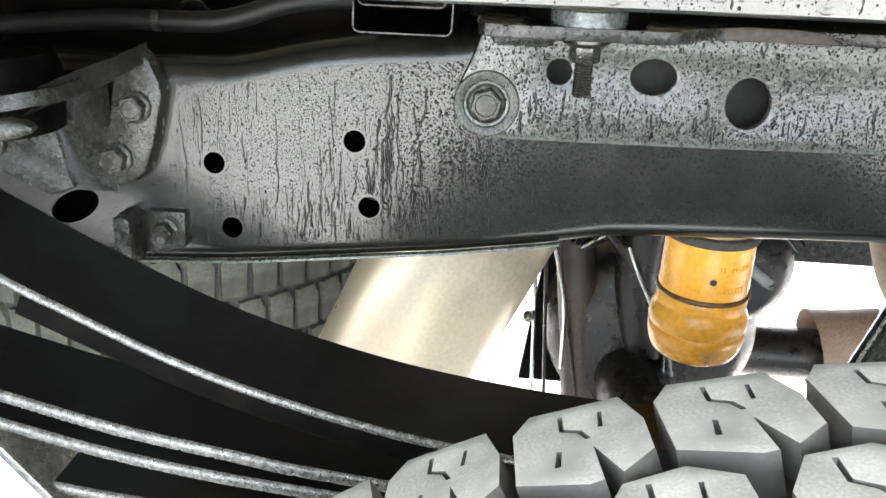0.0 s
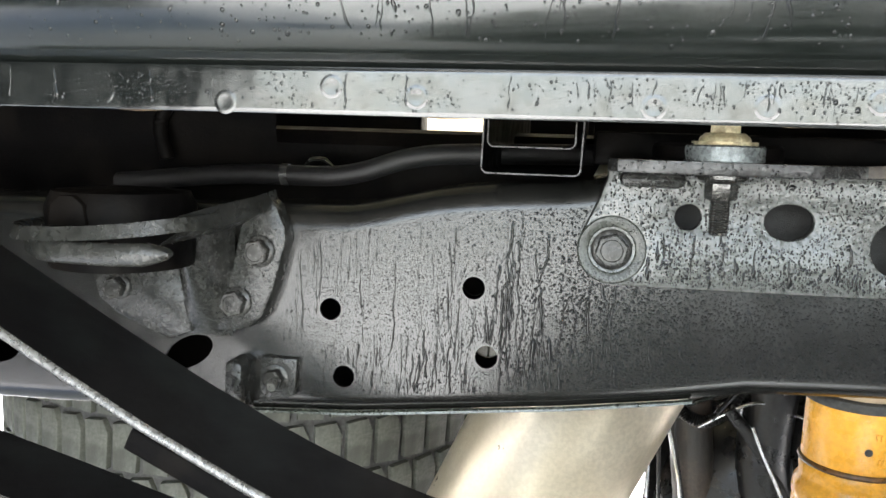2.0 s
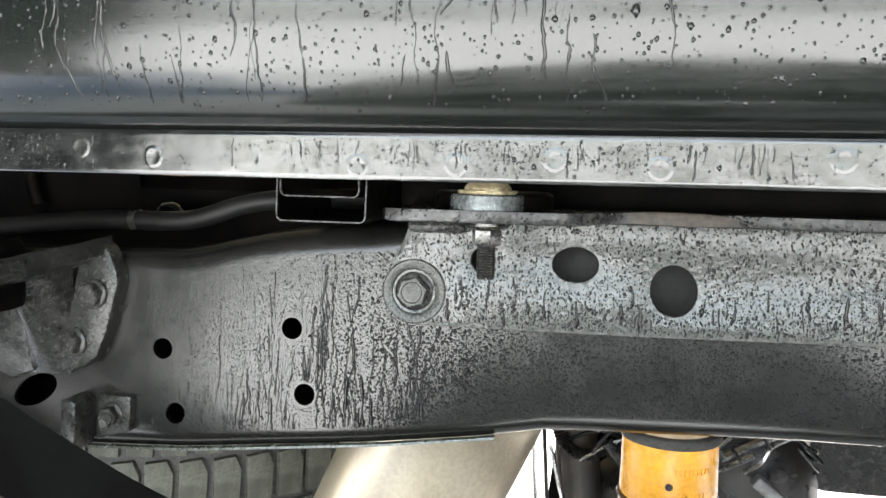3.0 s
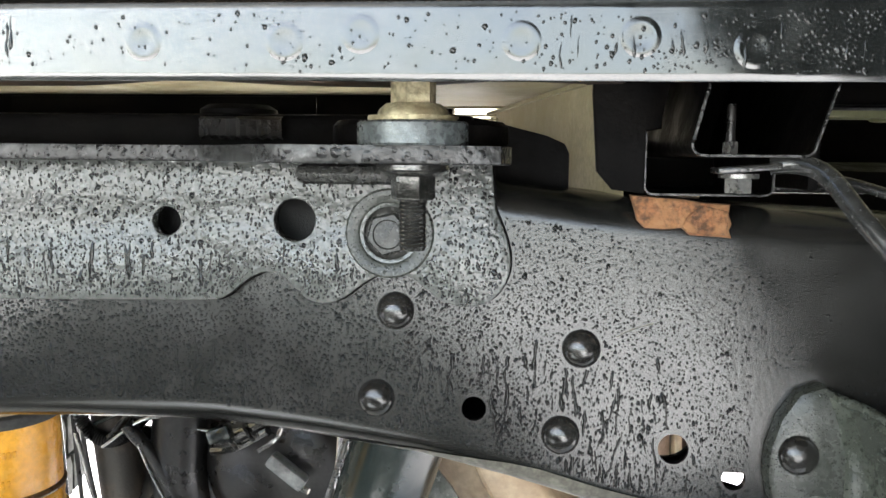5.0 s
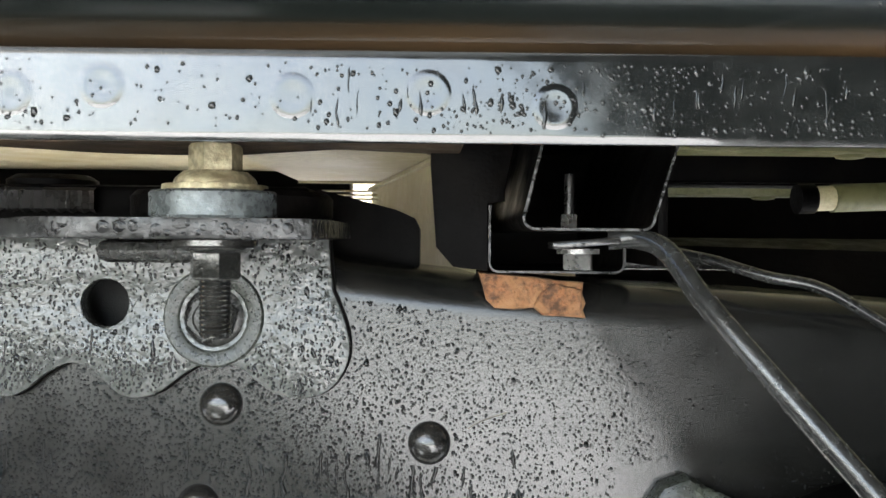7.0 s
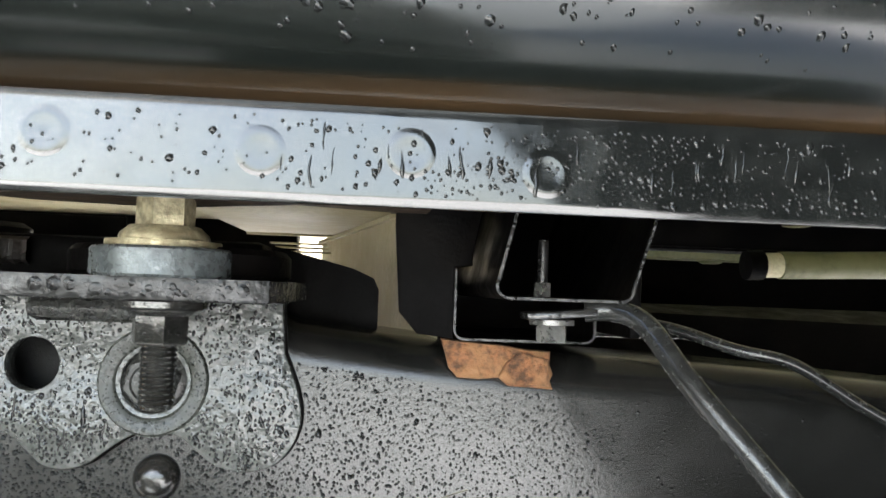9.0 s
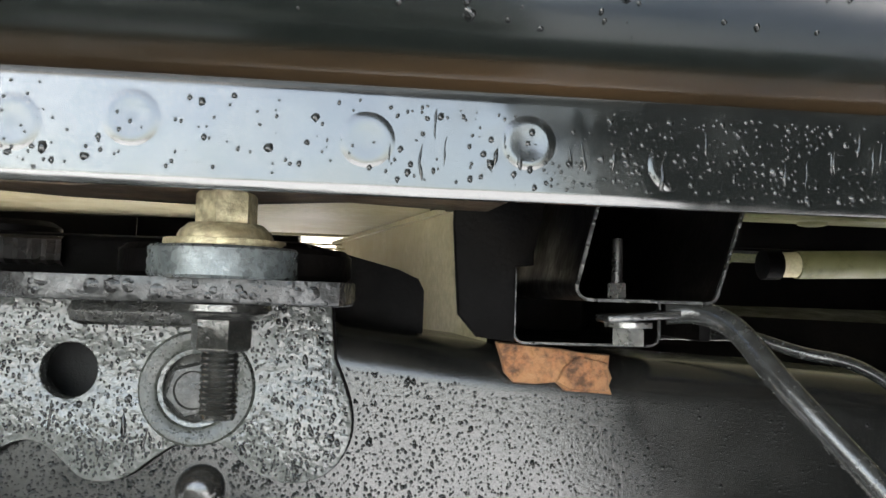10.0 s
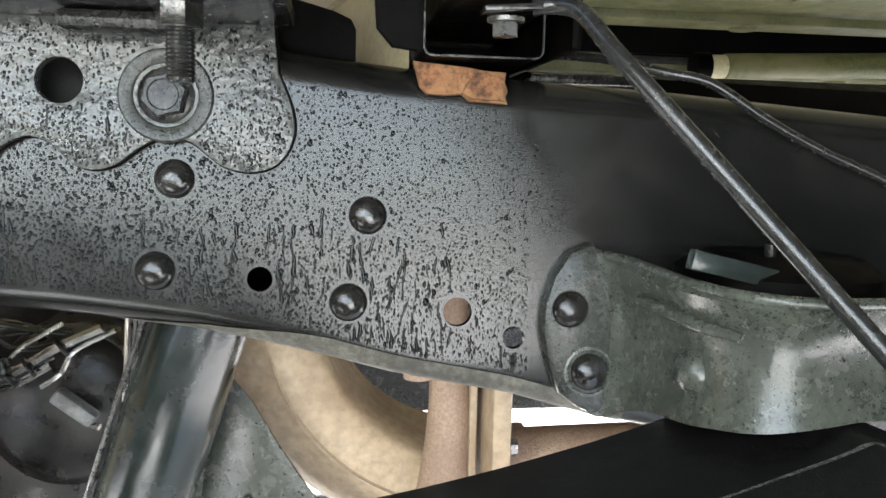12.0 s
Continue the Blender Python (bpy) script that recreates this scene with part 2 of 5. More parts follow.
def inset(loop, d):
    """The loop moved inwards by d (outwards for a negative d); loops run counter-clockwise."""
    out, n = [], len(loop)
    for k in range(n):
        p0, p, p1 = (Vector(loop[(k + j) % n]) for j in (-1, 0, 1))
        a, b = (p - p0).normalized(), (p1 - p).normalized()
        na, nb = Vector((-a.y, a.x)), Vector((-b.y, b.x))
        m = (na + nb)
        m = m.normalized() / max(0.35, m.normalized().dot(na)) if m.length > 1e-6 else na
        out.append(tuple(p + m * d))
    return out


def ccw(loop):
    area = sum(a[0] * b[1] - b[0] * a[1] for a, b in zip(loop, loop[1:] + loop[:1]))
    return list(loop) if area > 0 else list(loop)[::-1]


def plate(outline, holes, y0, y1, chamfer=0.0, m=None, back=True, bm=None):
    """A sheet whose face stands at y0 (towards -y) and whose back is at y1, with real holes through it."""
    bm = bm or bmesh.new()
    loops = [ccw(outline)] + [ccw(h) for h in holes]

    def ring(loop, y):
        return [bm.verts.new((x, y, z)) for x, z in loop]

    def edges_of(vs):
        return [bm.edges.get((a, b)) or bm.edges.new((a, b)) for a, b in zip(vs, vs[1:] + vs[:1])]

    made = []
    ends = []
    for k, loop in enumerate(loops):
        rows = []
        if chamfer:
            rows.append(ring(inset(loop, chamfer if k == 0 else -chamfer), y0))
            rows.append(ring(inset(loop, (chamfer if k == 0 else -chamfer) * 0.3), y0 + chamfer * 0.3))
            rows.append(ring(loop, y0 + chamfer))
        else:
            rows.append(ring(loop, y0))
        rows.append(ring(loop, y1))
        for ra, rb in zip(rows, rows[1:]):
            for a in range(len(ra)):
                c = (a + 1) % len(ra)
                bm.faces.new((ra[a], ra[c], rb[c], rb[a]))
        made += [v for r in rows for v in r]
        ends.append((rows[0], rows[-1]))
    bmesh.ops.triangle_fill(bm, use_beauty=True, edges=[e for f, b in ends for e in edges_of(f)])
    if back:
        bmesh.ops.triangle_fill(bm, use_beauty=True, edges=[e for f, b in ends for e in edges_of(b)])
    if m is not None:
        bmesh.ops.transform(bm, matrix=m, verts=made)
    return bm


def sweep(sections, closed=False, caps=False, bm=None):
    """Skin a row of equal polylines; closed: each section is a loop."""
    bm = bm or bmesh.new()
    rows = [[bm.verts.new(p) for p in s] for s in sections]
    n = len(rows[0])
    for ra, rb in zip(rows, rows[1:]):
        for k in range(n if closed else n - 1):
            j = (k + 1) % n
            bm.faces.new((ra[k], ra[j], rb[j], rb[k]))
    if caps:
        bm.faces.new(rows[0])
        bm.faces.new(rows[-1][::-1])
    return bm


def smooth_path(pts, n=8):
    pts = [Vector(p) for p in pts]
    out = []
    for k in range(len(pts) - 1):
        p0, p1, p2, p3 = pts[max(k - 1, 0)], pts[k], pts[k + 1], pts[min(k + 2, len(pts) - 1)]
        for i in range(n):
            t = i / n
            out.append(0.5 * ((2 * p1) + (p2 - p0) * t + (2 * p0 - 5 * p1 + 4 * p2 - p3) * t * t + (3 * p1 - p0 - 3 * p2 + p3) * t ** 3))
    return out + [pts[-1]]


def tube(pts, r, sides=14, smooth_n=8, caps=True, bm=None):
    path = smooth_path(pts, smooth_n) if smooth_n > 1 else [Vector(p) for p in pts]
    radii = r if isinstance(r, (list, tuple)) else [r] * len(path)
    secs, up = [], Vector((0.13, 0.21, 1)).normalized()
    for k, p in enumerate(path):
        d = (path[min(k + 1, len(path) - 1)] - path[max(k - 1, 0)]).normalized()
        a = d.cross(up).normalized()
        if a.length < 0.1:
            a = d.cross(Vector((1, 0, 0))).normalized()
        b = a.cross(d)
        secs.append([p + radii[k] * (math.cos(t) * a + math.sin(t) * b) for t in (2 * math.pi * i / sides for i in range(sides))])
    return sweep(secs, True, caps, bm)


def lathe(profile, m, sides=32, bm=None, arc=None):
    """Turn a profile of (radius, height) round the local z axis and lay it at m; arc: only from one angle to another."""
    if arc:
        turns = [radians(arc[0] + (arc[1] - arc[0]) * i / sides) for i in range(sides + 1)]
        return sweep([[m @ Vector((r * math.cos(t), r * math.sin(t), h)) for r, h in profile] for t in turns], False, False, bm)
    secs = [[m @ Vector((max(r, 1e-5) * math.cos(t), max(r, 1e-5) * math.sin(t), h)) for t in (2 * math.pi * i / sides for i in range(sides))] for r, h in profile]
    return sweep(secs, True, False, bm)


def facing(x, y, z, rx=0, rz=0):
    """A frame whose local z axis points to -y, out of the rail towards the wheel."""
    return pose(x, y, z, 90 + rx, 0, rz)


def hexagon(r, h0, h1, m, top=0.12, bm=None, turn=0.0):
    """A hexagonal head with a chamfered crown."""
    bm = bm or bmesh.new()

    def ring(rad, h):
        return [m @ Vector((rad * math.cos(radians(60 * k + turn)), rad * math.sin(radians(60 * k + turn)), h)) for k in range(6)]
    secs = [ring(r, h0), ring(r, h1 - r * top), ring(r * 0.9, h1)]
    return sweep(secs, True, True, bm)


def thread(r, h0, h1, m, pitch=0.0016, sides=20, bm=None):
    n = int((h1 - h0) / pitch)
    prof = [(0, h0)]
    for k in range(n):
        prof += [(r, h0 + pitch * k), (r * 0.9, h0 + pitch * (k + 0.5))]
    prof += [(r * 0.85, h1), (0, h1)]
    return lathe(prof, m, sides, bm)


# the web of the rail leans outwards at its foot, and all that is fixed to it leans with it
LEAN = Matrix(((1, 0, 0, 0), (0, 1, 0.068, -0.068 * 0.785), (0, 0, 1, 0), (0, 0, 0, 1)))


def lean(ob):
    for o in (ob, *ob.children_recursive):
        if o.type == "MESH":
            o.data.transform(LEAN)
    return ob


# ---------------------------------------------------------------- ground
RAIL_Y = 0.535
bm = bmesh.new()
bmesh.ops.create_grid(bm, x_segments=8, y_segments=8, size=60)
tagged(part("ground", bm, CONCRETE, None), "pale dry concrete ground beneath the raised truck", "ground", kind="structure").location.z = -0.0395


# ---------------------------------------------------------------- wheelhouse panel with its welded lip
PANEL_SECTION = [(0.381, 0.883), (0.376, 0.885), (0.370, 0.888), (0.364, 0.893), (0.359, 0.900), (0.355, 0.910), (0.352, 0.925), (0.35, 0.95), (0.345, 1.0),
        (0.33, 1.06), (0.29, 1.12), (0.22, 1.165), (0.12, 1.19), (0.0, 1.2), (-0.26, 1.2)]
PANEL_SECTION = [(p.x, p.y) for p in smooth_path([(a, b, 0) for a, b in PANEL_SECTION], 3)]


def wheelhouse():
    w = thing("wheelhouse_panel", "dark painted wheelhouse panel beaded with water above the frame rail", "body panel")
    xs = [-1.2 + 0.05 * k for k in range(57)]
    part("panel", sweep([[(x, y, z) for y, z in PANEL_SECTION] for x in xs]), PANEL, w, smooth=60)
    lip = [(0.381, 0.8835), (0.3775, 0.8828), (0.377, 0.8815), (0.377, 0.8805), (0.377, 0.8635), (0.377, 0.8625), (0.3774, 0.8613), (0.379, 0.8612), (0.3795, 0.8625), (0.3795, 0.882)]
    part("lip", sweep([[(x, y, z) for y, z in lip] for x in xs], True), BODY, w, "bright wet welded lip of the panel", smooth=50)
    for x, z in ((-0.152, 0.866), (-0.1, 0.874), (-0.06, 0.870), (0.044, 0.868), (0.09, 0.869), (0.134, 0.872), (0.179, 0.869), (0.251, 0.874), (0.312, 0.871),
                 (0.347, 0.874), (0.399, 0.872), (0.44, 0.872), (0.4615, 0.874), (0.506, 0.872), (0.538, 0.873), (0.568, 0.870), (-0.215, 0.869), (-0.29, 0.87)):
        part("spot_weld", lathe([(0.0058, -0.00003), (0.005, 0.00006), (0.0043, 0.00013), (0.0037, 0.00013), (0.0026, 0.00006), (0.0012, 0.00003), (0, 0.00003)], facing(x, 0.377, z), 24), BODY, w, smooth=0)
    inner = [(0.3805, 0.8625), (0.382, 0.866), (0.40, 0.869), (0.46, 0.871), (0.5, 0.872), (0.525, 0.8735), (0.54, 0.885), (0.545, 0.948)]
    part("inner_sheet", sweep([[(x, y, z + 0.002 * math.sin(40 * x)) for y, z in inner] for x in xs if x < 0.56] + [[(0.537, y, z) for y, z in inner]]), RUSTY, w, "rust-browned inner sheet behind the lip", smooth=40)
    inner = [(0.3805, 0.8625), (0.3815, 0.883), (0.40, 0.892), (0.44, 0.897), (0.475, 0.91), (0.485, 0.948)]
    part("inner_sheet", sweep([[(0.537, y, z) for y, z in inner]] + [[(x, y, z) for y, z in inner] for x in xs if x > 0.56]), RUSTY, w, "rust-browned inner sheet behind the lip", smooth=40)
    return w


wheelhouse()


# ---------------------------------------------------------------- frame rail
def interp(table, x):
    return float(np.interp(x, [a for a, b in table], [b for a, b in table]))


RAIL_TOP = [(-0.9, 0.79), (-0.35, 0.803), (-0.2, 0.804), (-0.134, 0.806), (-0.105, 0.814), (-0.073, 0.821), (-0.034, 0.825), (0.012, 0.828), (0.03, 0.832), (0.06, 0.839),
            (0.48, 0.839), (0.5, 0.829), (0.53, 0.825), (0.562, 0.822), (0.607, 0.819), (0.693, 0.815), (0.9, 0.80), (1.3, 0.76)]
RAIL_BOT = [(-0.9, 0.64), (-0.35, 0.651), (-0.2, 0.660), (-0.133, 0.664), (-0.071, 0.671), (0.009, 0.680), (0.083, 0.691), (0.119, 0.698), (0.15, 0.7), (0.275, 0.705),
            (0.353, 0.706), (0.407, 0.701), (0.459, 0.694), (0.509, 0.683), (0.553, 0.671), (0.611, 0.660), (0.657, 0.647), (0.69, 0.640), (0.9, 0.60), (1.3, 0.55)]
WEB_HOLES = [circle(-0.150, 0.7355, 0.0075), circle(-0.139, 0.690, 0.0075), circle(-0.0525, 0.756, 0.0075), circle(-0.042, 0.711, 0.0075),
             circle(0.488, 0.719, 0.0060), circle(0.5835, 0.703, 0.0072), circle(0.612, 0.690, 0.0056), circle(-0.253, 0.698, 0.0195, 28, 0.0105, 27), circle(-0.404, 0.687, 0.016, 24, 0.0085, 8)]
PLATE_HOLES = [circle(0.0795, 0.8095, 0.008), circle(0.1385, 0.809, 0.0145, 32, 0.011), circle(0.199, 0.7955, 0.014, 32, 0.016, 8),
               circle(0.336, 0.808, 0.007), circle(0.400, 0.8095, 0.0102)]


def frame_rail():
    rail = thing("frame_rail", "black painted wet steel frame rail with drilled holes", "frame rail")
    xs = sorted({round(-0.9 + 0.02 * k, 3) for k in range(111)})
    rt, rb = 0.016, 0.012
    top = [(x, interp(RAIL_TOP, x) - rt - 0.002) for x in xs]
    bot = [(x, interp(RAIL_BOT, x) + rb + 0.002) for x in xs]
    behind = [circle(0.0795, 0.8095, 0.0085), circle(0.1385, 0.809, 0.015, 32, 0.0115), circle(0.199, 0.7955, 0.0145, 32, 0.0165, 8), circle(0.336, 0.808, 0.0075), circle(0.400, 0.8095, 0.0107)]
    part("web", plate(bot + top[::-1], WEB_HOLES + behind, RAIL_Y, RAIL_Y + 0.004), RAIL, rail, smooth=30)
    secs = []
    for x in xs:
        zt, zb = interp(RAIL_TOP, x), interp(RAIL_BOT, x)
        s = [(x, RAIL_Y, zt - rt - 0.002), (x, RAIL_Y, zt - rt)]
        s += [(x, RAIL_Y + rt * (1 - math.cos(a)), zt - rt + rt * math.sin(a)) for a in (radians(11.25 * k) for k in range(1, 9))]
        s += [(x, RAIL_Y + 0.03, zt), (x, RAIL_Y + 0.075, zt), (x, RAIL_Y + 0.075, zt - 0.004)]
        secs.append(s)
    part("top_flange", sweep(secs), RAIL, rail, smooth=50)
    secs = []
    for x in xs:
        zb = interp(RAIL_BOT, x)
        s = [(x, RAIL_Y, zb + rb + 0.002), (x, RAIL_Y, zb + rb)]
        s += [(x, RAIL_Y + rb * (1 - math.cos(a)), zb + rb - rb * math.sin(a)) for a in (radians(11.25 * k) for k in range(1, 9))]
        s += [(x, RAIL_Y + 0.03, zb), (x, RAIL_Y + 0.075, zb), (x, RAIL_Y + 0.075, zb + 0.004)]
        secs.append(s)
    part("bottom_flange", sweep(secs), RAIL, rail, smooth=50)
    # sheet behind the large holes, and the inner web that closes the box
    part("inner_sheet", box((0.04, 0.562, 0.765), (0.43, 0.565, 0.832), 0.001), LEAF, rail)
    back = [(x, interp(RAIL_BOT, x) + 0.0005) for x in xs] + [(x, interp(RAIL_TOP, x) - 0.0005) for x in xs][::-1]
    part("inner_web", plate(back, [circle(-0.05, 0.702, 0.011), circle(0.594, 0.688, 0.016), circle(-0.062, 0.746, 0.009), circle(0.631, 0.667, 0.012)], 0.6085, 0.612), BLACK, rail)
    lip = []
    for x in [-0.21 + 0.015 * k for k in range(21)]:
        zb = interp(RAIL_BOT, x)
        lip.append([(x, RAIL_Y + 0.004, zb + 0.0015), (x, RAIL_Y + 0.0005, zb + 0.001), (x, RAIL_Y + 0.0002, zb - 0.0006), (x, RAIL_Y + 0.012, zb - 0.0014)])
    part("lower_lip", sweep(lip), CUP, rail, "pale lower edge of the rail", smooth=30)
    # The bright ground's reflection is painted as a pale band on this edge.
    edge = []
    for x in [0.40 + 0.015 * k for k in range(19)]:
        zb, fade = interp(RAIL_BOT, x), min(1.0, (x - 0.395) / 0.12)
        turn = [radians(a) for a in (90, 70, 50, 30, 90 - 86 * fade)] if fade > 0.75 else [radians(90 - 86 * fade * q) for q in (0, 0.25, 0.5, 0.75, 1)]
        edge.append([(x, RAIL_Y + rb * (1 - math.cos(a)) - 0.0004, zb + rb - rb * math.sin(a) - 0.0004) for a in turn])
    part("dusty_edge", sweep(edge), REFLECTION_SCRATCH, rail, "lower edge of the rail with painted ground reflection", smooth=60)
    part("scratch", tube([(0.5555, RAIL_Y - 0.0001, 0.756), (0.562, RAIL_Y - 0.0001, 0.7595), (0.5726, RAIL_Y - 0.0001, 0.763)], 0.00035, 6), REFLECTION_SCRATCH, rail, "pale scratch in the paint")
    for x, z in ((0.449, 0.766), (0.440, 0.723), (0.539, 0.750), (0.530, 0.708)):
        rivet(rail, x, RAIL_Y, z)
    return rail


def rivet(parent, x, y, z, r=0.0092, h=0.0062, mat=None):
    prof = [(r, -0.0005)] + [(r * math.cos(a), 0.0004 + h * math.sin(a)) for a in (radians(9 * k) for k in range(11))]
    return part("rivet", lathe(prof, facing(x, y, z), 28), mat or RIVET, parent, "round black rivet head", smooth=60)


lean(frame_rail())

DOUBLER = [(0.030, 0.832), (0.024, 0.815), (0.016, 0.797), (0.0135, 0.787), (0.016, 0.776), (0.024, 0.768), (0.036, 0.765), (0.08, 0.765), (0.183, 0.766), (0.27, 0.7675), (0.362, 0.770),
           (0.368, 0.773), (0.375, 0.779), (0.385, 0.784), (0.394, 0.782), (0.401, 0.776), (0.407, 0.771), (0.415, 0.7695), (0.424, 0.772), (0.432, 0.778), (0.440, 0.783), (0.448, 0.785),
           (0.457, 0.783), (0.465, 0.777), (0.472, 0.772), (0.483, 0.7695), (0.494, 0.772), (0.501, 0.779), (0.5045, 0.789), (0.503, 0.801), (0.497, 0.816), (0.495, 0.838), (0.03, 0.838)]


DOUBLER = [(p.x, p.y) for p in smooth_path([(a, b, 0) for a, b in DOUBLER[:7]], 3)[:-1]] + DOUBLER[6:9] + [(0.35, 0.7695)] + \
    [(p.x, p.y) for p in smooth_path([(a, b, 0) for a, b in DOUBLER[10:31]], 4)] + DOUBLER[31:]


def mount_bracket():
    b = thing("body_mount_bracket", "wet black steel body mount bracket bolted to the frame rail", "bracket")
    part("plate", plate(DOUBLER, PLATE_HOLES + [circle(0.0345, 0.787, 0.0125), circle(0.4465, 0.804, 0.0125)], 0.529, 0.5348, 0.0009), PLATE, b, smooth=30)
    # Black strip stands in for the shaded gap between plate and rail.
    part("seam", plate(inset(ccw(DOUBLER), -0.0007), [inset(ccw(h), -0.0004) for h in PLATE_HOLES], 0.5338, 0.5349), BLACK, b, "black strip painting the shaded gap along the plate edge")
    # shelf with two ears that carry the mounts
    shelf = [(0.029, 0.5345), (0.029, 0.468), (0.033, 0.459), (0.042, 0.456), (0.13, 0.456), (0.142, 0.462), (0.158, 0.486), (0.172, 0.492), (0.36, 0.492), (0.38, 0.484), (0.398, 0.456), (0.408, 0.445),
             (0.42, 0.441), (0.49, 0.441), (0.5, 0.445), (0.504, 0.455), (0.504, 0.5345)]
    flip = Matrix(((1, 0, 0, 0), (0, 0, 1, 0), (0, 1, 0, 0), (0, 0, 0, 1)))
    bm = plate(shelf, [circle(0.089, 0.480, 0.012), circle(0.4665, 0.462, 0.012)], 0.8375, 0.8445, 0.0012, flip)
    part("shelf", bm, EDGE, b, "scuffed shelf of the bracket with rounded ears")
    part("rust_patch", plate([(0.162, 0.8386), (0.20, 0.8379), (0.232, 0.8384), (0.226, 0.8435), (0.21, 0.8452), (0.18, 0.8456), (0.166, 0.8445)], [], 0.4905, 0.4921, 0.0004), LINK, b, "brown rust on the shelf edge")
    for x0, x1 in ((0.408, 0.458), (0.036, 0.074)):
        part("gusset", box((x0, 0.495, 0.828), (x1, 0.5305, 0.8372), 0.0044), CUP_DARK, b, "dark welded gusset under the shelf")
    for x, z in ((0.0345, 0.787), (0.4465, 0.804)):
        f = facing(x, 0.529, z)
        part("boss_ring", lathe([(0.0215, 0.0), (0.0205, 0.0012), (0.0155, 0.0012), (0.0145, 0.0004), (0.0135, -0.004), (0, -0.004)], f, 40), CUP_FOOT, b)
    return b


lean(mount_bracket())


def flange_bolt(x, y, z, name="flange_bolt", label="wet steel flange bolt in the bracket", r=0.0108, h=0.011, mat=None):
    bolt = thing(name, label, "bolt", at=(0, 0, 0))
    f = facing(x, y, z)
    mat = mat or BOLT
    part("washer", lathe([(r * 1.18, 0), (r * 1.18, 0.0015), (r * 1.1, 0.0022), (r * 0.8, 0.0028), (0, 0.0028)], f, 32), mat, bolt)
    part("head", hexagon(r, 0.0026, h, f, turn=15), mat, bolt)
    part("crown", lathe([(r * 0.78, h - 0.0002), (r * 0.78, h + 0.0008), (r * 0.66, h + 0.0008), (r * 0.6, h + 0.0001), (0, h + 0.0002)], f, 24), mat, bolt)
    return bolt


lean(flange_bolt(0.0345, 0.5335, 0.787))
lean(flange_bolt(0.4465, 0.5335, 0.804))


def body_mount(x, y):
    mnt = thing("body_mount", "black rubber body mount with a zinc plated bolt through the bracket", "body mount")
    up = pose(x, y, 0)
    part("spacer", lathe([(0.0, 0.8445), (0.0205, 0.8445), (0.0213, 0.8453), (0.0213, 0.8527), (0.0205, 0.8535), (0.0, 0.8535)], up, 40), SPACER, mnt, "wet zinc plated spacer")
    part("cushion", lathe([(0.0, 0.8446), (0.0345, 0.8446), (0.036, 0.846), (0.036, 0.8525), (0.034, 0.8545), (0.0, 0.8545)], pose(x, y + 0.026, 0), 40), BLACK, mnt, "black rubber cushion")
    part("washer", lathe([(0.0, 0.8536), (0.0172, 0.8536), (0.0174, 0.8542), (0.0172, 0.8556), (0.0, 0.8556)], up, 36), YELLOW_ZINC, mnt, "yellow zinc washer")
    part("bolt_flange", lathe([(0.0, 0.8556), (0.0134, 0.8556), (0.0136, 0.8566), (0.013, 0.858), (0.0105, 0.8602), (0.0, 0.8602)], up, 36), YELLOW_ZINC, mnt, "speckled yellow zinc bolt flange")
    part("upper_head", hexagon(0.0088, 0.8602, 0.8695, up, turn=20), YELLOW_ZINC, mnt, "yellow zinc bolt head")
    part("lower_washer", lathe([(0.0, 0.8373), (0.014, 0.8373), (0.014, 0.8355), (0.0, 0.8355)], up, 32), NUT, mnt)
    part("nut", hexagon(0.0088, -0.8345, -0.8240, up @ pose(0, 0, 0, 180), turn=8), NUT, mnt, "oily flanged nut")
    part("nut_flange", lathe([(0, 0.8356), (0.0125, 0.8356), (0.0128, 0.8348), (0.0105, 0.833), (0.0, 0.833)], up, 32), NUT, mnt)
    part("stud", thread(0.0056, -0.8255, -0.8045, up @ pose(0, 0, 0, 180)), NUT, mnt, "threaded stud end")
    return mnt


body_mount(0.0895, 0.478)
body_mount(0.4665, 0.458)


# ---------------------------------------------------------------- pressed cup brackets at either end of the rail
def flange_arc(pts, n=5):
    return [(p.x, p.y) for p in smooth_path([(a, b, 0) for a, b in pts], n)]


def wall(plan, z_top, z_bot, lip_out, rows=7, bulge=0.0, th=0.003):
    """A pressed sheet that follows a plan line; its heights run along the line, and its rim rolls outwards."""
    pts = flange_arc(plan)
    n = len(pts)
    secs = []
    for k, (x, y) in enumerate(pts):
        u = k / (n - 1)
        a, b = pts[max(k - 1, 0)], pts[min(k + 1, n - 1)]
        d = Vector((b[0] - a[0], b[1] - a[1])).normalized()
        o = Vector((d.y, -d.x))
        zt, zb = float(np.interp(u, *z_top)), float(np.interp(u, *z_bot))
        s = []
        for j in range(rows + 1):
            v = j / rows
            out = bulge * math.sin(math.pi * v) + lip_out * max(0.0, v - 0.78) / 0.22 * min(1.0, 4 * u)
            s.append((x + o.x * out, y + o.y * out, zb + (zt - zb) * v))
        out = lip_out * min(1.0, 4 * u)
        s += [(x + o.x * (out - 0.002), y + o.y * (out - 0.002), zt + 0.002), (x + o.x * (out - 0.006), y + o.y * (out - 0.006), zt + 0.0005),
              (x - o.x * th, y - o.y * th, zt - 0.008), (x - o.x * th, y - o.y * th, zb)]
        secs.append(s)
    return sweep(secs, True, True)


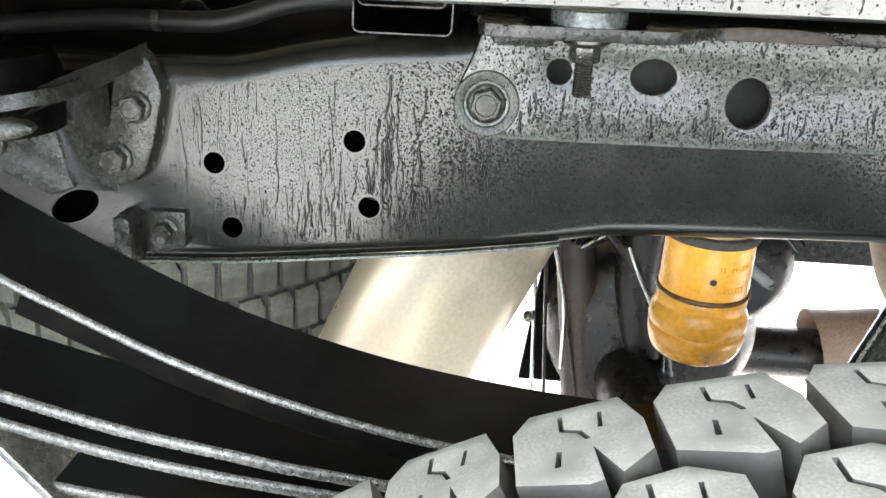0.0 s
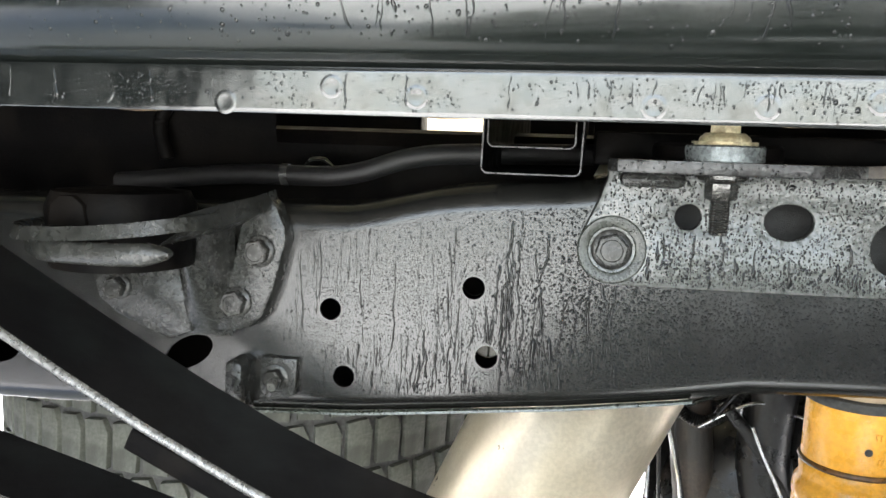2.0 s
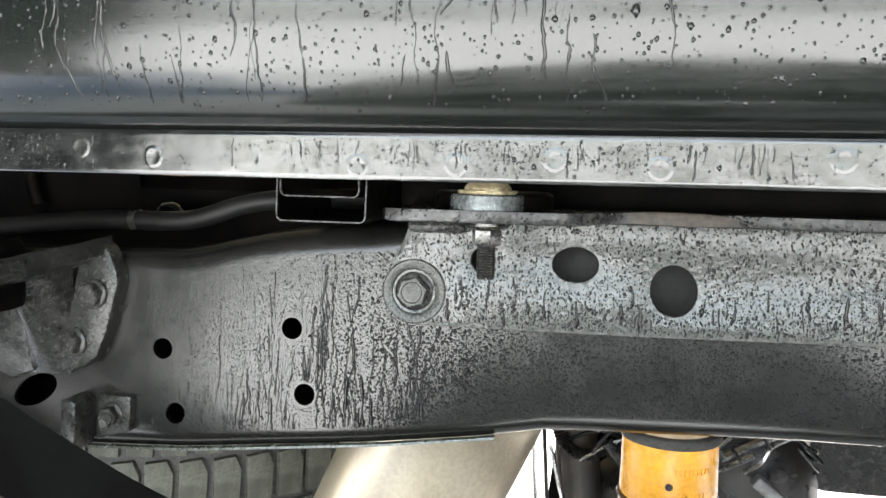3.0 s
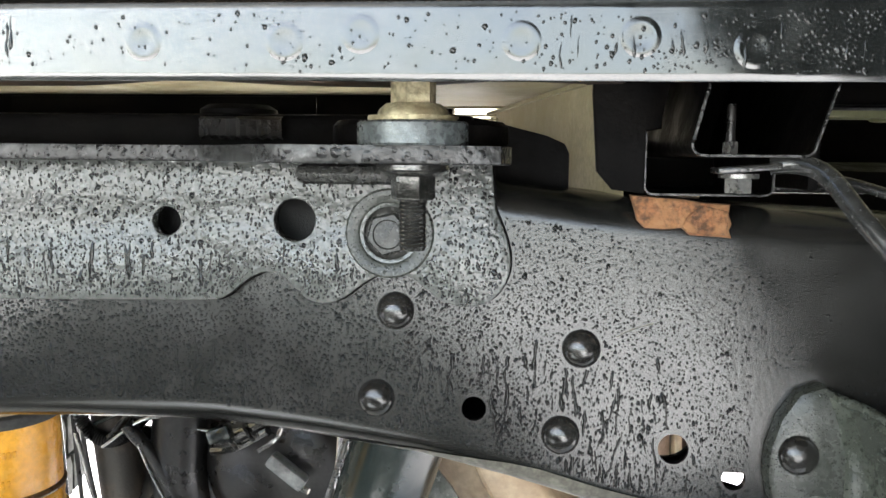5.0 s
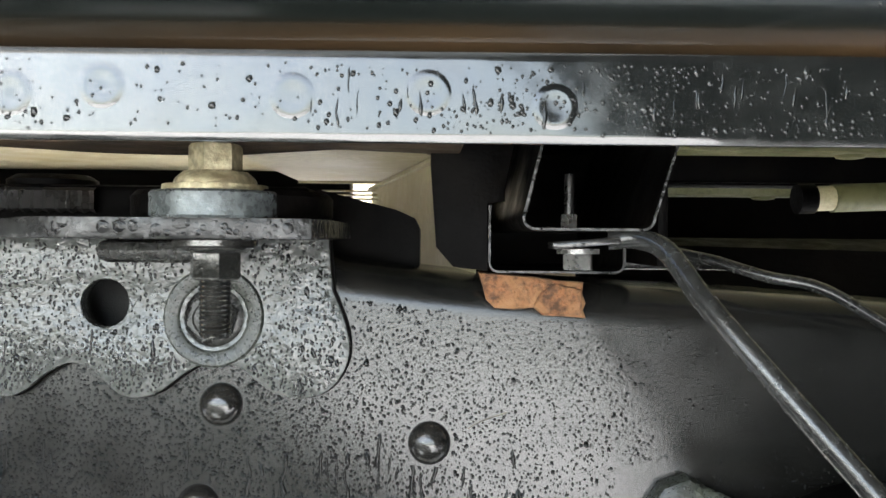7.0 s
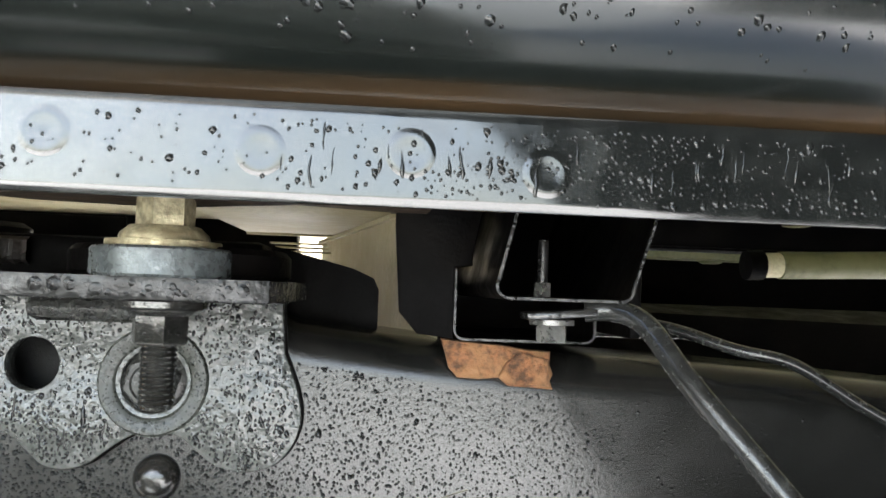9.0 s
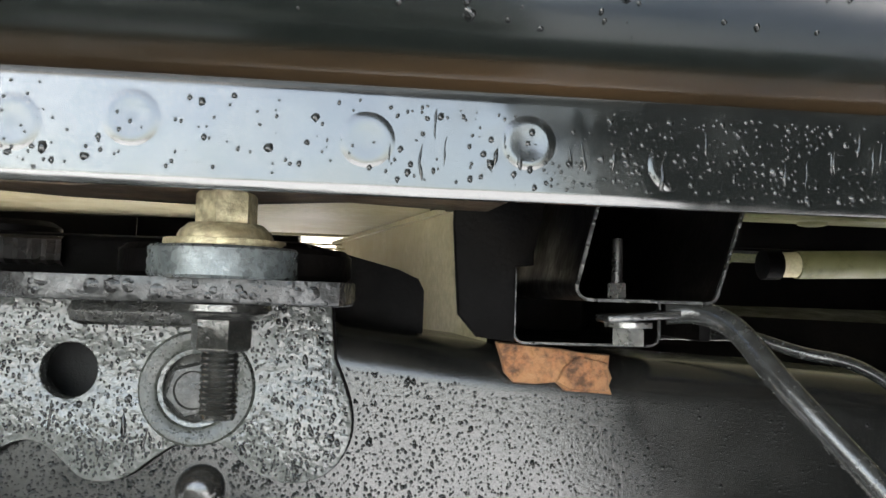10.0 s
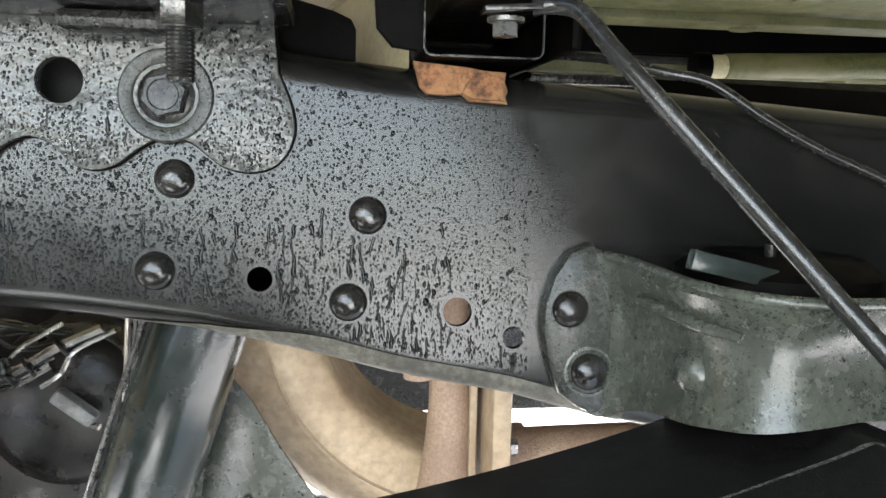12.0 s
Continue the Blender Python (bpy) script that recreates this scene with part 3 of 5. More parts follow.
def right_cup():
    c = thing("cab_mount_bracket", "grey-black pressed steel cup bracket riveted to the frame rail", "bracket")
    part("foot", plate([(0.649, 0.738), (0.638, 0.734), (0.630, 0.722), (0.6255, 0.708), (0.6245, 0.695), (0.628, 0.678), (0.633, 0.664), (0.643, 0.6565), (0.652, 0.653), (0.658, 0.656), (0.661, 0.69), (0.663, 0.712), (0.660, 0.732)],
                       [], 0.5255, 0.5345, 0.003), CUP_FOOT, c, "dark wet riveted foot")
    part("cup_wall", wall([(0.648, 0.5268), (0.6555, 0.525), (0.6625, 0.514), (0.667, 0.49), (0.670, 0.455), (0.680, 0.432), (0.70, 0.423), (0.74, 0.427), (0.79, 0.432), (0.84, 0.45), (0.86, 0.49), (0.862, 0.53)],
                          ((0, 0.12, 0.3, 0.5, 1), (0.735, 0.730, 0.728, 0.726, 0.726)), ((0, 0.06, 0.12, 0.25, 0.4, 0.6, 1), (0.6545, 0.652, 0.653, 0.664, 0.674, 0.682, 0.68)), 0.007, bulge=-0.003), CUP, c, smooth=50)
    rim = flange_arc([(0.6555, 0.5235), (0.661, 0.512), (0.6645, 0.489), (0.667, 0.452), (0.677, 0.428), (0.699, 0.4165), (0.74, 0.4205), (0.79, 0.4255), (0.845, 0.444)])
    part("rim", tube([(x, y, 0.7325 - 0.0055 * k / (len(rim) - 1)) for k, (x, y) in enumerate(rim)], 0.0024, 10, 1), CUP, c, "rounded wet rim of the cup")
    part("bead", tube([(0.664, 0.503, 0.715), (0.667, 0.475, 0.7145), (0.670, 0.45, 0.714), (0.678, 0.432, 0.713)], [0.002 + 0.0012 * math.sin(math.pi * k / 24) for k in range(25)], 10), CUP, c)
    part("floor", plate([(0.676, 0.53), (0.684, 0.47), (0.70, 0.445), (0.74, 0.442), (0.80, 0.452), (0.842, 0.48), (0.85, 0.53)], [], 0.690, 0.694, 0,
                        Matrix(((1, 0, 0, 0), (0, 0, 1, 0), (0, 1, 0, 0), (0, 0, 0, 1)))), BLACK, c)
    rivet(c, 0.638, 0.526, 0.706)
    rivet(c, 0.648, 0.526, 0.675)
    part("washer_ring", lathe([(0.0125, 0), (0.0125, 0.001), (0.0112, 0.0012), (0.0105, 0)], facing(0.648, 0.526, 0.675), 28), CUP, c)
    part("rivet", lathe([(0.0095, 0), (0.009, 0.002), (0.007, 0.0048), (0.004, 0.0062), (0, 0.0066)], pose(0.6725, 0.462, 0.692, 90, 0, -82), 28), CUP, c, "flat painted rivet head", smooth=60)
    return c


lean(right_cup())
cu = thing("rubber_mount", "black rubber mount in the cup bracket", "rubber mount")
part("cushion", lathe([(0, 0.694), (0.046, 0.694), (0.047, 0.72), (0.045, 0.732), (0.036, 0.738), (0, 0.74)], pose(0.722, 0.482, 0), 40), BLACK, cu)
part("knob", tube([(0.712, 0.47, 0.736), (0.7115, 0.47, 0.7445)], 0.0025, 12, 1), BLACK_GLOSS, cu)
part("tab", box((-0.020, -0.003, -0.0042), (0.020, 0.003, 0.0042), 0.0012, pose(0.684, 0.449, 0.7365, 0, 13, 4)), SHOCK, cu, "dark grey tab of the mount")


def left_cup():
    c = thing("cab_mount_bracket", "black pressed steel cup bracket bolted to the frame rail", "bracket")
    part("foot", plate([(-0.194, 0.812), (-0.186, 0.806), (-0.179, 0.790), (-0.178, 0.782), (-0.186, 0.748), (-0.193, 0.730), (-0.202, 0.722), (-0.214, 0.718), (-0.228, 0.718), (-0.224, 0.735), (-0.216, 0.765), (-0.211, 0.79), (-0.206, 0.808)],
                       [], 0.521, 0.5345, 0.003), CUP_DARK, c, "wet bolted foot of the bracket")
    part("foot", plate([(-0.322, 0.755), (-0.315, 0.735), (-0.30, 0.724), (-0.262, 0.709), (-0.244, 0.716), (-0.25, 0.74), (-0.256, 0.765), (-0.275, 0.775), (-0.31, 0.772)], [], 0.521, 0.5345, 0.003), CUP_DARK, c, "wet bolted foot of the bracket")
    # pressed valley between the feet
    secs = []
    for k in range(11):
        u = k / 10
        x = -0.252 + 0.036 * u
        dip = math.sin(math.pi * u) ** 0.7
        secs.append([(x, 0.525 - 0.045 * dip * v, 0.714 + (0.79 - 0.714) * v) for v in (0, 0.2, 0.4, 0.6, 0.8, 1.0)])
    part("valley", sweep(secs), CUP_DARK, c, smooth=70)
    part("arm", sweep([[(-0.19, 0.531, 0.815), (-0.188, 0.531, 0.803), (-0.205, 0.531, 0.795)], [(-0.19, 0.49, 0.812), (-0.19, 0.49, 0.80), (-0.207, 0.49, 0.79)], [(-0.196, 0.45, 0.809), (-0.196, 0.45, 0.797), (-0.214, 0.45, 0.788)],
                       [(-0.199, 0.415, 0.806), (-0.199, 0.415, 0.797), (-0.216, 0.42, 0.787)]]), CUP_DARK, c, smooth=60)
    ring = flange_arc([(-0.192, 0.44), (-0.198, 0.412), (-0.217, 0.401), (-0.248, 0.401), (-0.287, 0.417), (-0.315, 0.45), (-0.325, 0.52)], 6)
    secs = []
    for k, (x, y) in enumerate(ring):
        a, b = ring[max(k - 1, 0)], ring[min(k + 1, len(ring) - 1)]
        d = Vector((b[0] - a[0], b[1] - a[1])).normalized()
        o = Vector((-d.y, d.x))
        zt = float(np.interp(k / (len(ring) - 1), (0, 0.2, 0.4, 0.7, 1), (0.807, 0.806, 0.802, 0.796, 0.794)))
        secs.append([(x + o.x * r, y + o.y * r, zt + dz) for r, dz in ((0.003, 0.0), (0.0005, -0.0012), (0, -0.0058), (0.003, -0.0075), (0.008, -0.0075), (0.006, 0.0))])
    part("rim", sweep(secs, True, True), CUP_DARK, c, "scuffed bare rim of the cup", smooth=60)
    tongue = flange_arc([(-0.197, 0.404), (-0.217, 0.398), (-0.245, 0.399), (-0.275, 0.408), (-0.31, 0.44)], 6)
    secs = []
    for k, (x, y) in enumerate(tongue):
        h = 0.006 * min(1.0, math.sqrt(max(0.02, k / 4)))
        zc = float(np.interp(k / (len(tongue) - 1), (0, 0.3, 1), (0.787, 0.786, 0.784)))
        secs.append([(x, y, zc + h), (x + 0.0004, y - 0.002, zc + h * 0.6), (x + 0.0004, y - 0.002, zc - h * 0.6), (x, y, zc - h), (x, y + 0.004, zc - h), (x, y + 0.004, zc + h)])
    part("tongue", sweep(secs, True, True), CUP_DARK, c, "pitted steel tongue under the rim", smooth=60)
    return c


lean(left_cup())
for x, z, rr in ((-0.196, 0.774, 0.0105), (-0.2115, 0.739, 0.0105), (-0.299, 0.744, 0.0092)):
    lean(flange_bolt(x, 0.5205, z, "flange_bolt", "wet steel flange bolt in the cup bracket", rr * 0.86, 0.009))
cu = thing("rubber_mount", "black rubber mount in the cup bracket", "rubber mount")
part("cushion", lathe([(0, 0.77), (0.042, 0.77), (0.044, 0.805), (0.04, 0.815), (0, 0.818)], pose(-0.262, 0.466, 0), 40), BLACK, cu)
part("tab", plate([(-0.012, 0.0), (0.012, 0.0), (0.010, 0.012), (0.004, 0.017), (-0.004, 0.017), (-0.010, 0.012)], [], -0.002, 0.002, 0.0006, pose(-0.268, 0.422, 0.797)), BLACK, cu)


def clip_nut():
    c = thing("weld_nut_clip", "small black steel clip with a nut on the frame rail", "clip")
    part("base", plate([(-0.197, 0.668), (-0.171, 0.676), (-0.170, 0.701), (-0.196, 0.701)], [circle(-0.185, 0.687, 0.004, 20)], 0.528, 0.5345, 0.0012), CUP_DARK, c)
    part("fold", plate([(-0.215, 0.664), (-0.203, 0.664), (-0.203, 0.698), (-0.208, 0.701), (-0.215, 0.699)], [], 0.512, 0.5345, 0.002), CUP_DARK, c)
    f = facing(-0.185, 0.528, 0.687)
    part("washer", lathe([(0.0095, -0.0002), (0.0095, 0.0012), (0.008, 0.0016), (0.0, 0.0016)], f, 28), NUT, c)
    part("nut", hexagon(0.0072, 0.0014, 0.0066, f, turn=10), NUT, c, "small hexagonal nut")
    part("stud", thread(0.0035, 0.004, 0.013, facing(-0.185, 0.528, 0.687, 12, 8)), STEEL, c)
    return c


lean(clip_nut())


# ---------------------------------------------------------------- spring
def leaf_spring():
    s = thing("leaf_spring", "black leaf spring pack with bare wet edges", "leaf spring")

    def leaf(path, y0, y1, th, edge_mat=LEAF_EDGE, edge_label="bare wet steel edge"):
        pts = smooth_path([(x, 0, z) for x, z in path], 8)
        secs, edge = [], []
        for k, p in enumerate(pts):
            d = (pts[min(k + 1, len(pts) - 1)] - pts[max(k - 1, 0)]).normalized()
            nrm = Vector((-d.z, 0, d.x))
            a, b = p, p - nrm * th
            c = 0.0025
            secs.append([(a.x, y1, a.z), (a.x, y0 + c, a.z)])
            secs[-1] += [(b.x, y0 + c, b.z), (b.x, y1, b.z)]
            q = [a - nrm * c * 0.25, a - nrm * c * 0.9, b + nrm * c * 0.9, b + nrm * c * 0.25]
            edge.append([(a.x, y0 + c, a.z), (q[0].x, y0 + c * 0.4, q[0].z), (q[1].x, y0, q[1].z), (q[2].x, y0, q[2].z), (q[3].x, y0 + c * 0.4, q[3].z), (b.x, y0 + c, b.z)])
        lf = part("leaf", sweep(secs, True, True), LEAF, s, smooth=35)
        part("leaf_edge", sweep(edge, False), edge_mat, lf, edge_label, smooth=60)

    leaf([(-0.55, 0.90), (-0.4, 0.80), (-0.3, 0.742), (-0.227, 0.702), (-0.197, 0.687), (-0.134, 0.658), (-0.069, 0.636), (0.007, 0.618), (0.1, 0.606), (0.2, 0.602), (0.32, 0.606), (0.45, 0.617), (0.55, 0.633),
          (0.63, 0.652), (0.70, 0.674), (0.716, 0.680), (0.728, 0.677), (0.76, 0.664), (0.80, 0.648)], 0.40, 0.478, 0.0058)
    leaf([(-0.22, 0.690), (-0.134, 0.6515), (-0.069, 0.6295), (0.007, 0.6115), (0.1, 0.5995), (0.2, 0.5955), (0.32, 0.5995)], 0.404, 0.476, 0.015, BLACK, "black painted edge")
    leaf([(-0.42, 0.672), (-0.3, 0.642), (-0.241, 0.626), (-0.174, 0.609), (-0.105, 0.597), (-0.054, 0.589), (0.05, 0.580), (0.2, 0.576), (0.35, 0.582), (0.5, 0.602)], 0.40, 0.462, 0.0085)
    leaf([(-0.36, 0.638), (-0.3, 0.620), (-0.245, 0.606), (-0.176, 0.590), (-0.086, 0.577), (0.05, 0.567), (0.2, 0.563), (0.35, 0.568)], 0.40, 0.462, 0.0085)
    leaf([(-0.222, 0.562), (-0.17, 0.556), (-0.086, 0.550), (0.05, 0.546), (0.2, 0.544), (0.35, 0.548)], 0.40, 0.462, 0.0085)
    part("clamp", box((-0.0035, -0.038, -0.045), (0.0035, 0.038, 0.045), 0.0015, pose(-0.232, 0.431, 0.573, 0, -38, 0)), STEEL, s, "pale steel clamp plate")
    return s


leaf_spring()


def spring_hanger():
    h = thing("spring_hanger", "black spring hanger plate beside the leaf spring", "hanger")
    secs = []
    for x, z in ((0.44, 0.600), (0.50, 0.611), (0.57, 0.630), (0.63, 0.649), (0.70, 0.671), (0.716, 0.677), (0.728, 0.674), (0.76, 0.661), (0.80, 0.645)):
        secs.append([(x, 0.455, z - 0.013), (x, 0.3996, z - 0.011), (x, 0.3994, z + 0.0035), (x, 0.36, z - 0.002), (x, 0.325, z - 0.008), (x, 0.318, z - 0.014), (x, 0.318, z - 0.05), (x, 0.323, z - 0.05), (x, 0.323, z - 0.016), (x, 0.36, z - 0.012), (x, 0.3996, z - 0.016), (x, 0.455, z - 0.018)])
    part("plate", sweep(secs, True, True), LEAF, h, smooth=40)
    return h


spring_hanger()


def bump_stop():
    b = thing("bump_stop", "orange polyurethane bump stop under the frame rail", "bump stop")
    up = pose(0.206, 0.586, 0)
    k = 0.0332
    rnd = random.Random(8)
    for row, (z, a0, count) in enumerate(((0.672, 4, 9), (0.6555, 8, 7))):
        for i in range(count):
            a = radians(a0 + 5.2 * i - 28)
            part("moulded_mark", box((-0.0011, -0.0006, -rnd.uniform(0.0014, 0.0024)), (rnd.uniform(0.0004, 0.0012), 0.0006, 0.0022), 0.0004, pose(0.206 + k * 0.994 * math.sin(a + 0.5), 0.586 - k * 0.994 * math.cos(a + 0.5), z, 0, rnd.uniform(-12, 12), math.degrees(a + 0.5))), ORANGE, b)
    part("seat", lathe([(0, 0.712), (k * 0.98, 0.712), (k * 0.98, 0.700), (k * 0.9, 0.694), (0, 0.694)], up, 40), TAN, b, "rust-stained seat of the bump stop")
    part("band", lathe([(k * 0.9, 0.694), (k * 1.02, 0.693), (k * 1.04, 0.6915), (k * 1.04, 0.6885), (k * 1.02, 0.687), (k * 0.9, 0.687)], up, 48), RUBBER_DEEP, b, "dark rubber band round the top")
    prof = [(0.0, 0.690), (k * 0.97, 0.690), (k * 0.985, 0.675), (k * 0.99, 0.66), (k * 1.0, 0.650), (k * 0.995, 0.645)]
    part("upper_cushion", lathe(prof, up, 48), ORANGE, b)
    part("groove_ring", lathe([(k * 0.98, 0.6465), (k * 1.04, 0.6458), (k * 1.06, 0.6443), (k * 1.04, 0.6428), (k * 0.98, 0.642)], up, 48), AMBER, b, "dark amber ring in the groove")
    prof = [(k * 0.97, 0.642), (k * 1.02, 0.638), (k * 1.0, 0.632), (k * 1.02, 0.628), (k * 1.09, 0.624), (k * 1.12, 0.616), (k * 1.11, 0.611), (k * 1.075, 0.6085), (k * 1.07, 0.607), (k * 1.105, 0.605),
            (k * 1.10, 0.599), (k * 1.05, 0.589), (k * 0.96, 0.581), (k * 0.8, 0.5765), (0, 0.575)]
    prof = [(r, 0.642 - (0.642 - z) * 0.80) for r, z in prof]
    part("lower_cushion", lathe(prof, up, 48), ORANGE, b)
    for x0, z0, x1, z1 in ((-0.0045, 0.6075, 0.0, 0.5965), (0.0, 0.5965, 0.0045, 0.6075), (-0.0025, 0.6045, 0.0025, 0.6045)):
        part("moulded_mark", tube([(0.206 + x0 + 0.002, 0.586 - k * 1.095, z0), (0.206 + x1 + 0.002, 0.586 - k * 1.085, z1)], 0.0006, 6, 1), TAN, b, "dark moulded arrow line")
    part("vent_hole", lathe([(0.0026, 0.0002), (0.0022, 0.0006), (0.0018, 0.0001), (0, 0.0)], pose(0.206 - 0.002, 0.586 - k * 0.993, 0.662, 90, 0, -3), 16), RUBBER_DEEP, b, "small dark vent hole")
    return b


bump_stop()


# ---------------------------------------------------------------- wheel
def tyre():
    t = thing("tyre", "dusty all-terrain tyre with deep grey tread blocks", "tyre", at=(0.2297, 0.1157, 0.3705))
    t.scale = (1.107, 1.107, 1.107)
    R, W = 0.37, 0.125
    prof = [(0.2, -0.1), (0.26, -W), (0.32, -W), (R - 0.035, -W + 0.008), (R - 0.015, -W + 0.022), (R - 0.0125, 0), (R - 0.015, W - 0.022), (R - 0.035, W - 0.008), (0.32, W), (0.26, W), (0.2, 0.1)]
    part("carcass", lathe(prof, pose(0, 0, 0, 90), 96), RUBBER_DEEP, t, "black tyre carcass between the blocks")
    part("rim", lathe([(0.205, -0.1), (0.195, -0.09), (0.18, 0.0), (0.195, 0.09), (0.205, 0.1)], pose(0, 0, 0, 90), 64), STEEL, t, "steel wheel rim")
    # block x runs along the tread, block z across it (towards the truck), the face stands at y = 0
    shoulder = [(-0.0185, -0.0155), (0.0015, -0.0225), (0.0055, -0.0218), (0.0035, -0.0045), (0.0105, -0.0205), (0.0195, -0.0125), (0.0185, 0.004), (0.0125, 0.0205), (-0.0155, 0.0215), (-0.0205, 0.012)]
    middle = [(-0.0165, -0.013), (-0.004, -0.021), (0.012, -0.018), (0.0185, -0.006), (0.0165, 0.014), (0.004, 0.021), (-0.012, 0.0185), (-0.0185, 0.006)]
    zig = [(-0.0065, 0.0165), (-0.0052, 0.0165), (-0.0048, 0.0085), (0.0005, 0.0055), (0.0028, 0.0005), (0.0016, 0.0003), (-0.0006, 0.0046), (-0.006, 0.0078)]
    slots = [zig, [(0.0055, 0.0055), (0.0066, 0.0055), (0.0068, 0.014), (0.0057, 0.014)], [(-0.0075, -0.011), (-0.0060, -0.011), (-0.0056, -0.0035), (-0.0068, -0.003)]]
    meshes = {}
    n = 54
    for k in range(n):
        for yc, off, turn, shape in ((0.0995, 0.0, 1, "s"), (0.0545, 0.5, 1, "m"), (0.0095, 0.0, 1, "m"), (-0.036, 0.5, -1, "m"), (-0.083, 0.0, -1, "s")):
            if shape not in meshes:
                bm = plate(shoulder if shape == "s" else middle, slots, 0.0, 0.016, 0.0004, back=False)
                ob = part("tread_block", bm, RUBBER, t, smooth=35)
                # Tops carry dust and light from above; sides carry painted groove shade.
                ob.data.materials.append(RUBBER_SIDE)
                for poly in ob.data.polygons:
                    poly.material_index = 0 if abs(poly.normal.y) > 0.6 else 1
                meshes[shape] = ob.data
            else:
                ob = new("tread_block", meshes[shape])
                ob.parent = t
            drop = 0.0035 if shape == "s" else 0.0
            tip = 6 * turn if shape == "s" else 0
            ob.matrix_basis = pose(0, yc, 0, 0, 360 / n * (k + off) - 2.1, 0) @ Matrix.Translation((0, 0, R - drop)) @ pose(0, 0, 0, -tip) @ Matrix(((turn, 0, 0, 0), (0, 0, turn, 0), (0, -1, 0, 0), (0, 0, 0, 1)))
    return t


tyre()


# ---------------------------------------------------------------- underbody behind the rail
def slanted(p0, p1, prof, sides=40, bm=None):
    return lathe(prof, look(Vector(p0), Vector(p1)) @ pose(0, 0, 0, 180), sides, bm)


mf = thing("muffler", "dusty bare steel exhaust muffler behind the frame rail", "muffler")
A, B = (-0.072, 0.70, 0.435), (0.108, 0.70, 0.83)
part("shell", slanted(A, B, [(0.0, 0.0), (0.06, 0.0), (0.072, 0.003), (0.077, 0.01), (0.0775, 0.43)], 56), MUFFLER, mf, smooth=50)
part("end_seam", slanted(A, B, [(0.0765, 0.006), (0.0795, 0.009), (0.0795, 0.014), (0.0765, 0.017)], 56), MUFFLER, mf)
part("tail_pipe", tube([(-0.062, 0.70, 0.44), (-0.09, 0.71, 0.37), (-0.16, 0.74, 0.31), (-0.4, 0.8, 0.3)], 0.026, 24), MUFFLER, mf)

sa = thing("shock_absorber", "black tubular shock absorber behind the frame rail", "shock absorber")
A, B = (0.352, 0.66, 0.40), (0.500, 0.66, 0.86)
part("body", slanted(A, B, [(0, 0), (0.027, 0), (0.0305, 0.006), (0.0305, 0.36), (0.027, 0.366), (0, 0.366)], 44), SHOCK, sa, smooth=50)
part("rod", slanted(A, B, [(0.008, 0.36), (0.008, 0.47)], 20), CHROME, sa, "bright piston rod")
part("lower_eye", tube([(0.352, 0.63, 0.395), (0.352, 0.69, 0.395)], 0.021, 24, 1), BLACK, sa)
# A thin bright tube that imitates the highlight on the shock's left edge.
ln = thing("brake_line", "thin bright strip modelling the shock absorber's edge highlight", "brake line")
part("pipe", tube([(0.4145, 0.652, 0.70), (0.398, 0.652, 0.65), (0.3815, 0.652, 0.60), (0.3655, 0.652, 0.55), (0.349, 0.652, 0.50)], 0.0017, 8), STEEL, ln)

d = thing("differential_housing", "tan rusted round axle housing behind the frame rail", "axle housing", at=(0.1472, 0.041, 0.2195))
d.scale = (0.719, 0.719, 0.719)
f = facing(0.68, 1.0, 0.62)
part("dish", lathe([(0.232, 0.012), (0.245, 0.004), (0.27, -0.012), (0.29, -0.04), (0.298, -0.08), (0.285, -0.12)], f, 60, arc=(88, 268)), TAN, d, smooth=60)
part("inner_ring", lathe([(0.165, -0.10), (0.172, -0.04), (0.178, 0.0), (0.186, 0.008), (0.215, 0.013), (0.2315, 0.0135)], f, 60, arc=(88, 268)), TAN, d, smooth=60)
part("seam", lathe([(0.229, 0.0125), (0.2325, 0.016), (0.236, 0.0105)], f, 60, arc=(88, 268)), TAN, d)
part("strut", tube([(0.640, 0.965, 0.66), (0.642, 0.965, 0.58), (0.645, 0.965, 0.50), (0.640, 0.965, 0.42), (0.63, 0.965, 0.34)], [0.021 + 0.0006 * max(0, k - 12) for k in range(33)], 20), SHAFT, d, "brown rusted strut")
part("web_plate", box((0.664, 0.945, 0.36), (0.672, 1.0, 0.62), 0.002), TAN, d)
part("hole", lathe([(0.0, 0.0002), (0.0045, 0.0002), (0.0045, -0.001)], facing(0.650, 0.9425, 0.462), 16), BLACK, d, "small dark hole in the strut")
part("collar", tube([(0.609, 0.95, 0.60), (0.609, 0.95, 0.548)], 0.015, 16, 1), SHAFT, d)
part("flange", box((0.679, 0.9, 0.36), (0.700, 1.06, 0.58), 0.006), TAN, d)
for z in (0.405, 0.44, 0.475):
    part("bolt", hexagon(0.010, 0.0, 0.014, pose(0.700, 0.94, z, 0, 90, 0)), STEEL, d, "pale hexagonal bolt")
sh = thing("propeller_shaft", "brown rusted propeller shaft running forward", "shaft", at=(0.1472, 0.041, 0.2195))
sh.scale = (0.719, 0.719, 0.719)
part("tube", tube([(0.70, 1.0, 0.432), (0.88, 1.0, 0.436), (1.0, 1.0, 0.44), (1.6, 0.97, 0.46)], [0.040] * 9 + [0.037] * 16, 28), SHAFT, sh)
part("yoke", tube([(0.701, 1.0, 0.432), (0.735, 1.0, 0.432)], 0.046, 24, 1), SHAFT, sh)

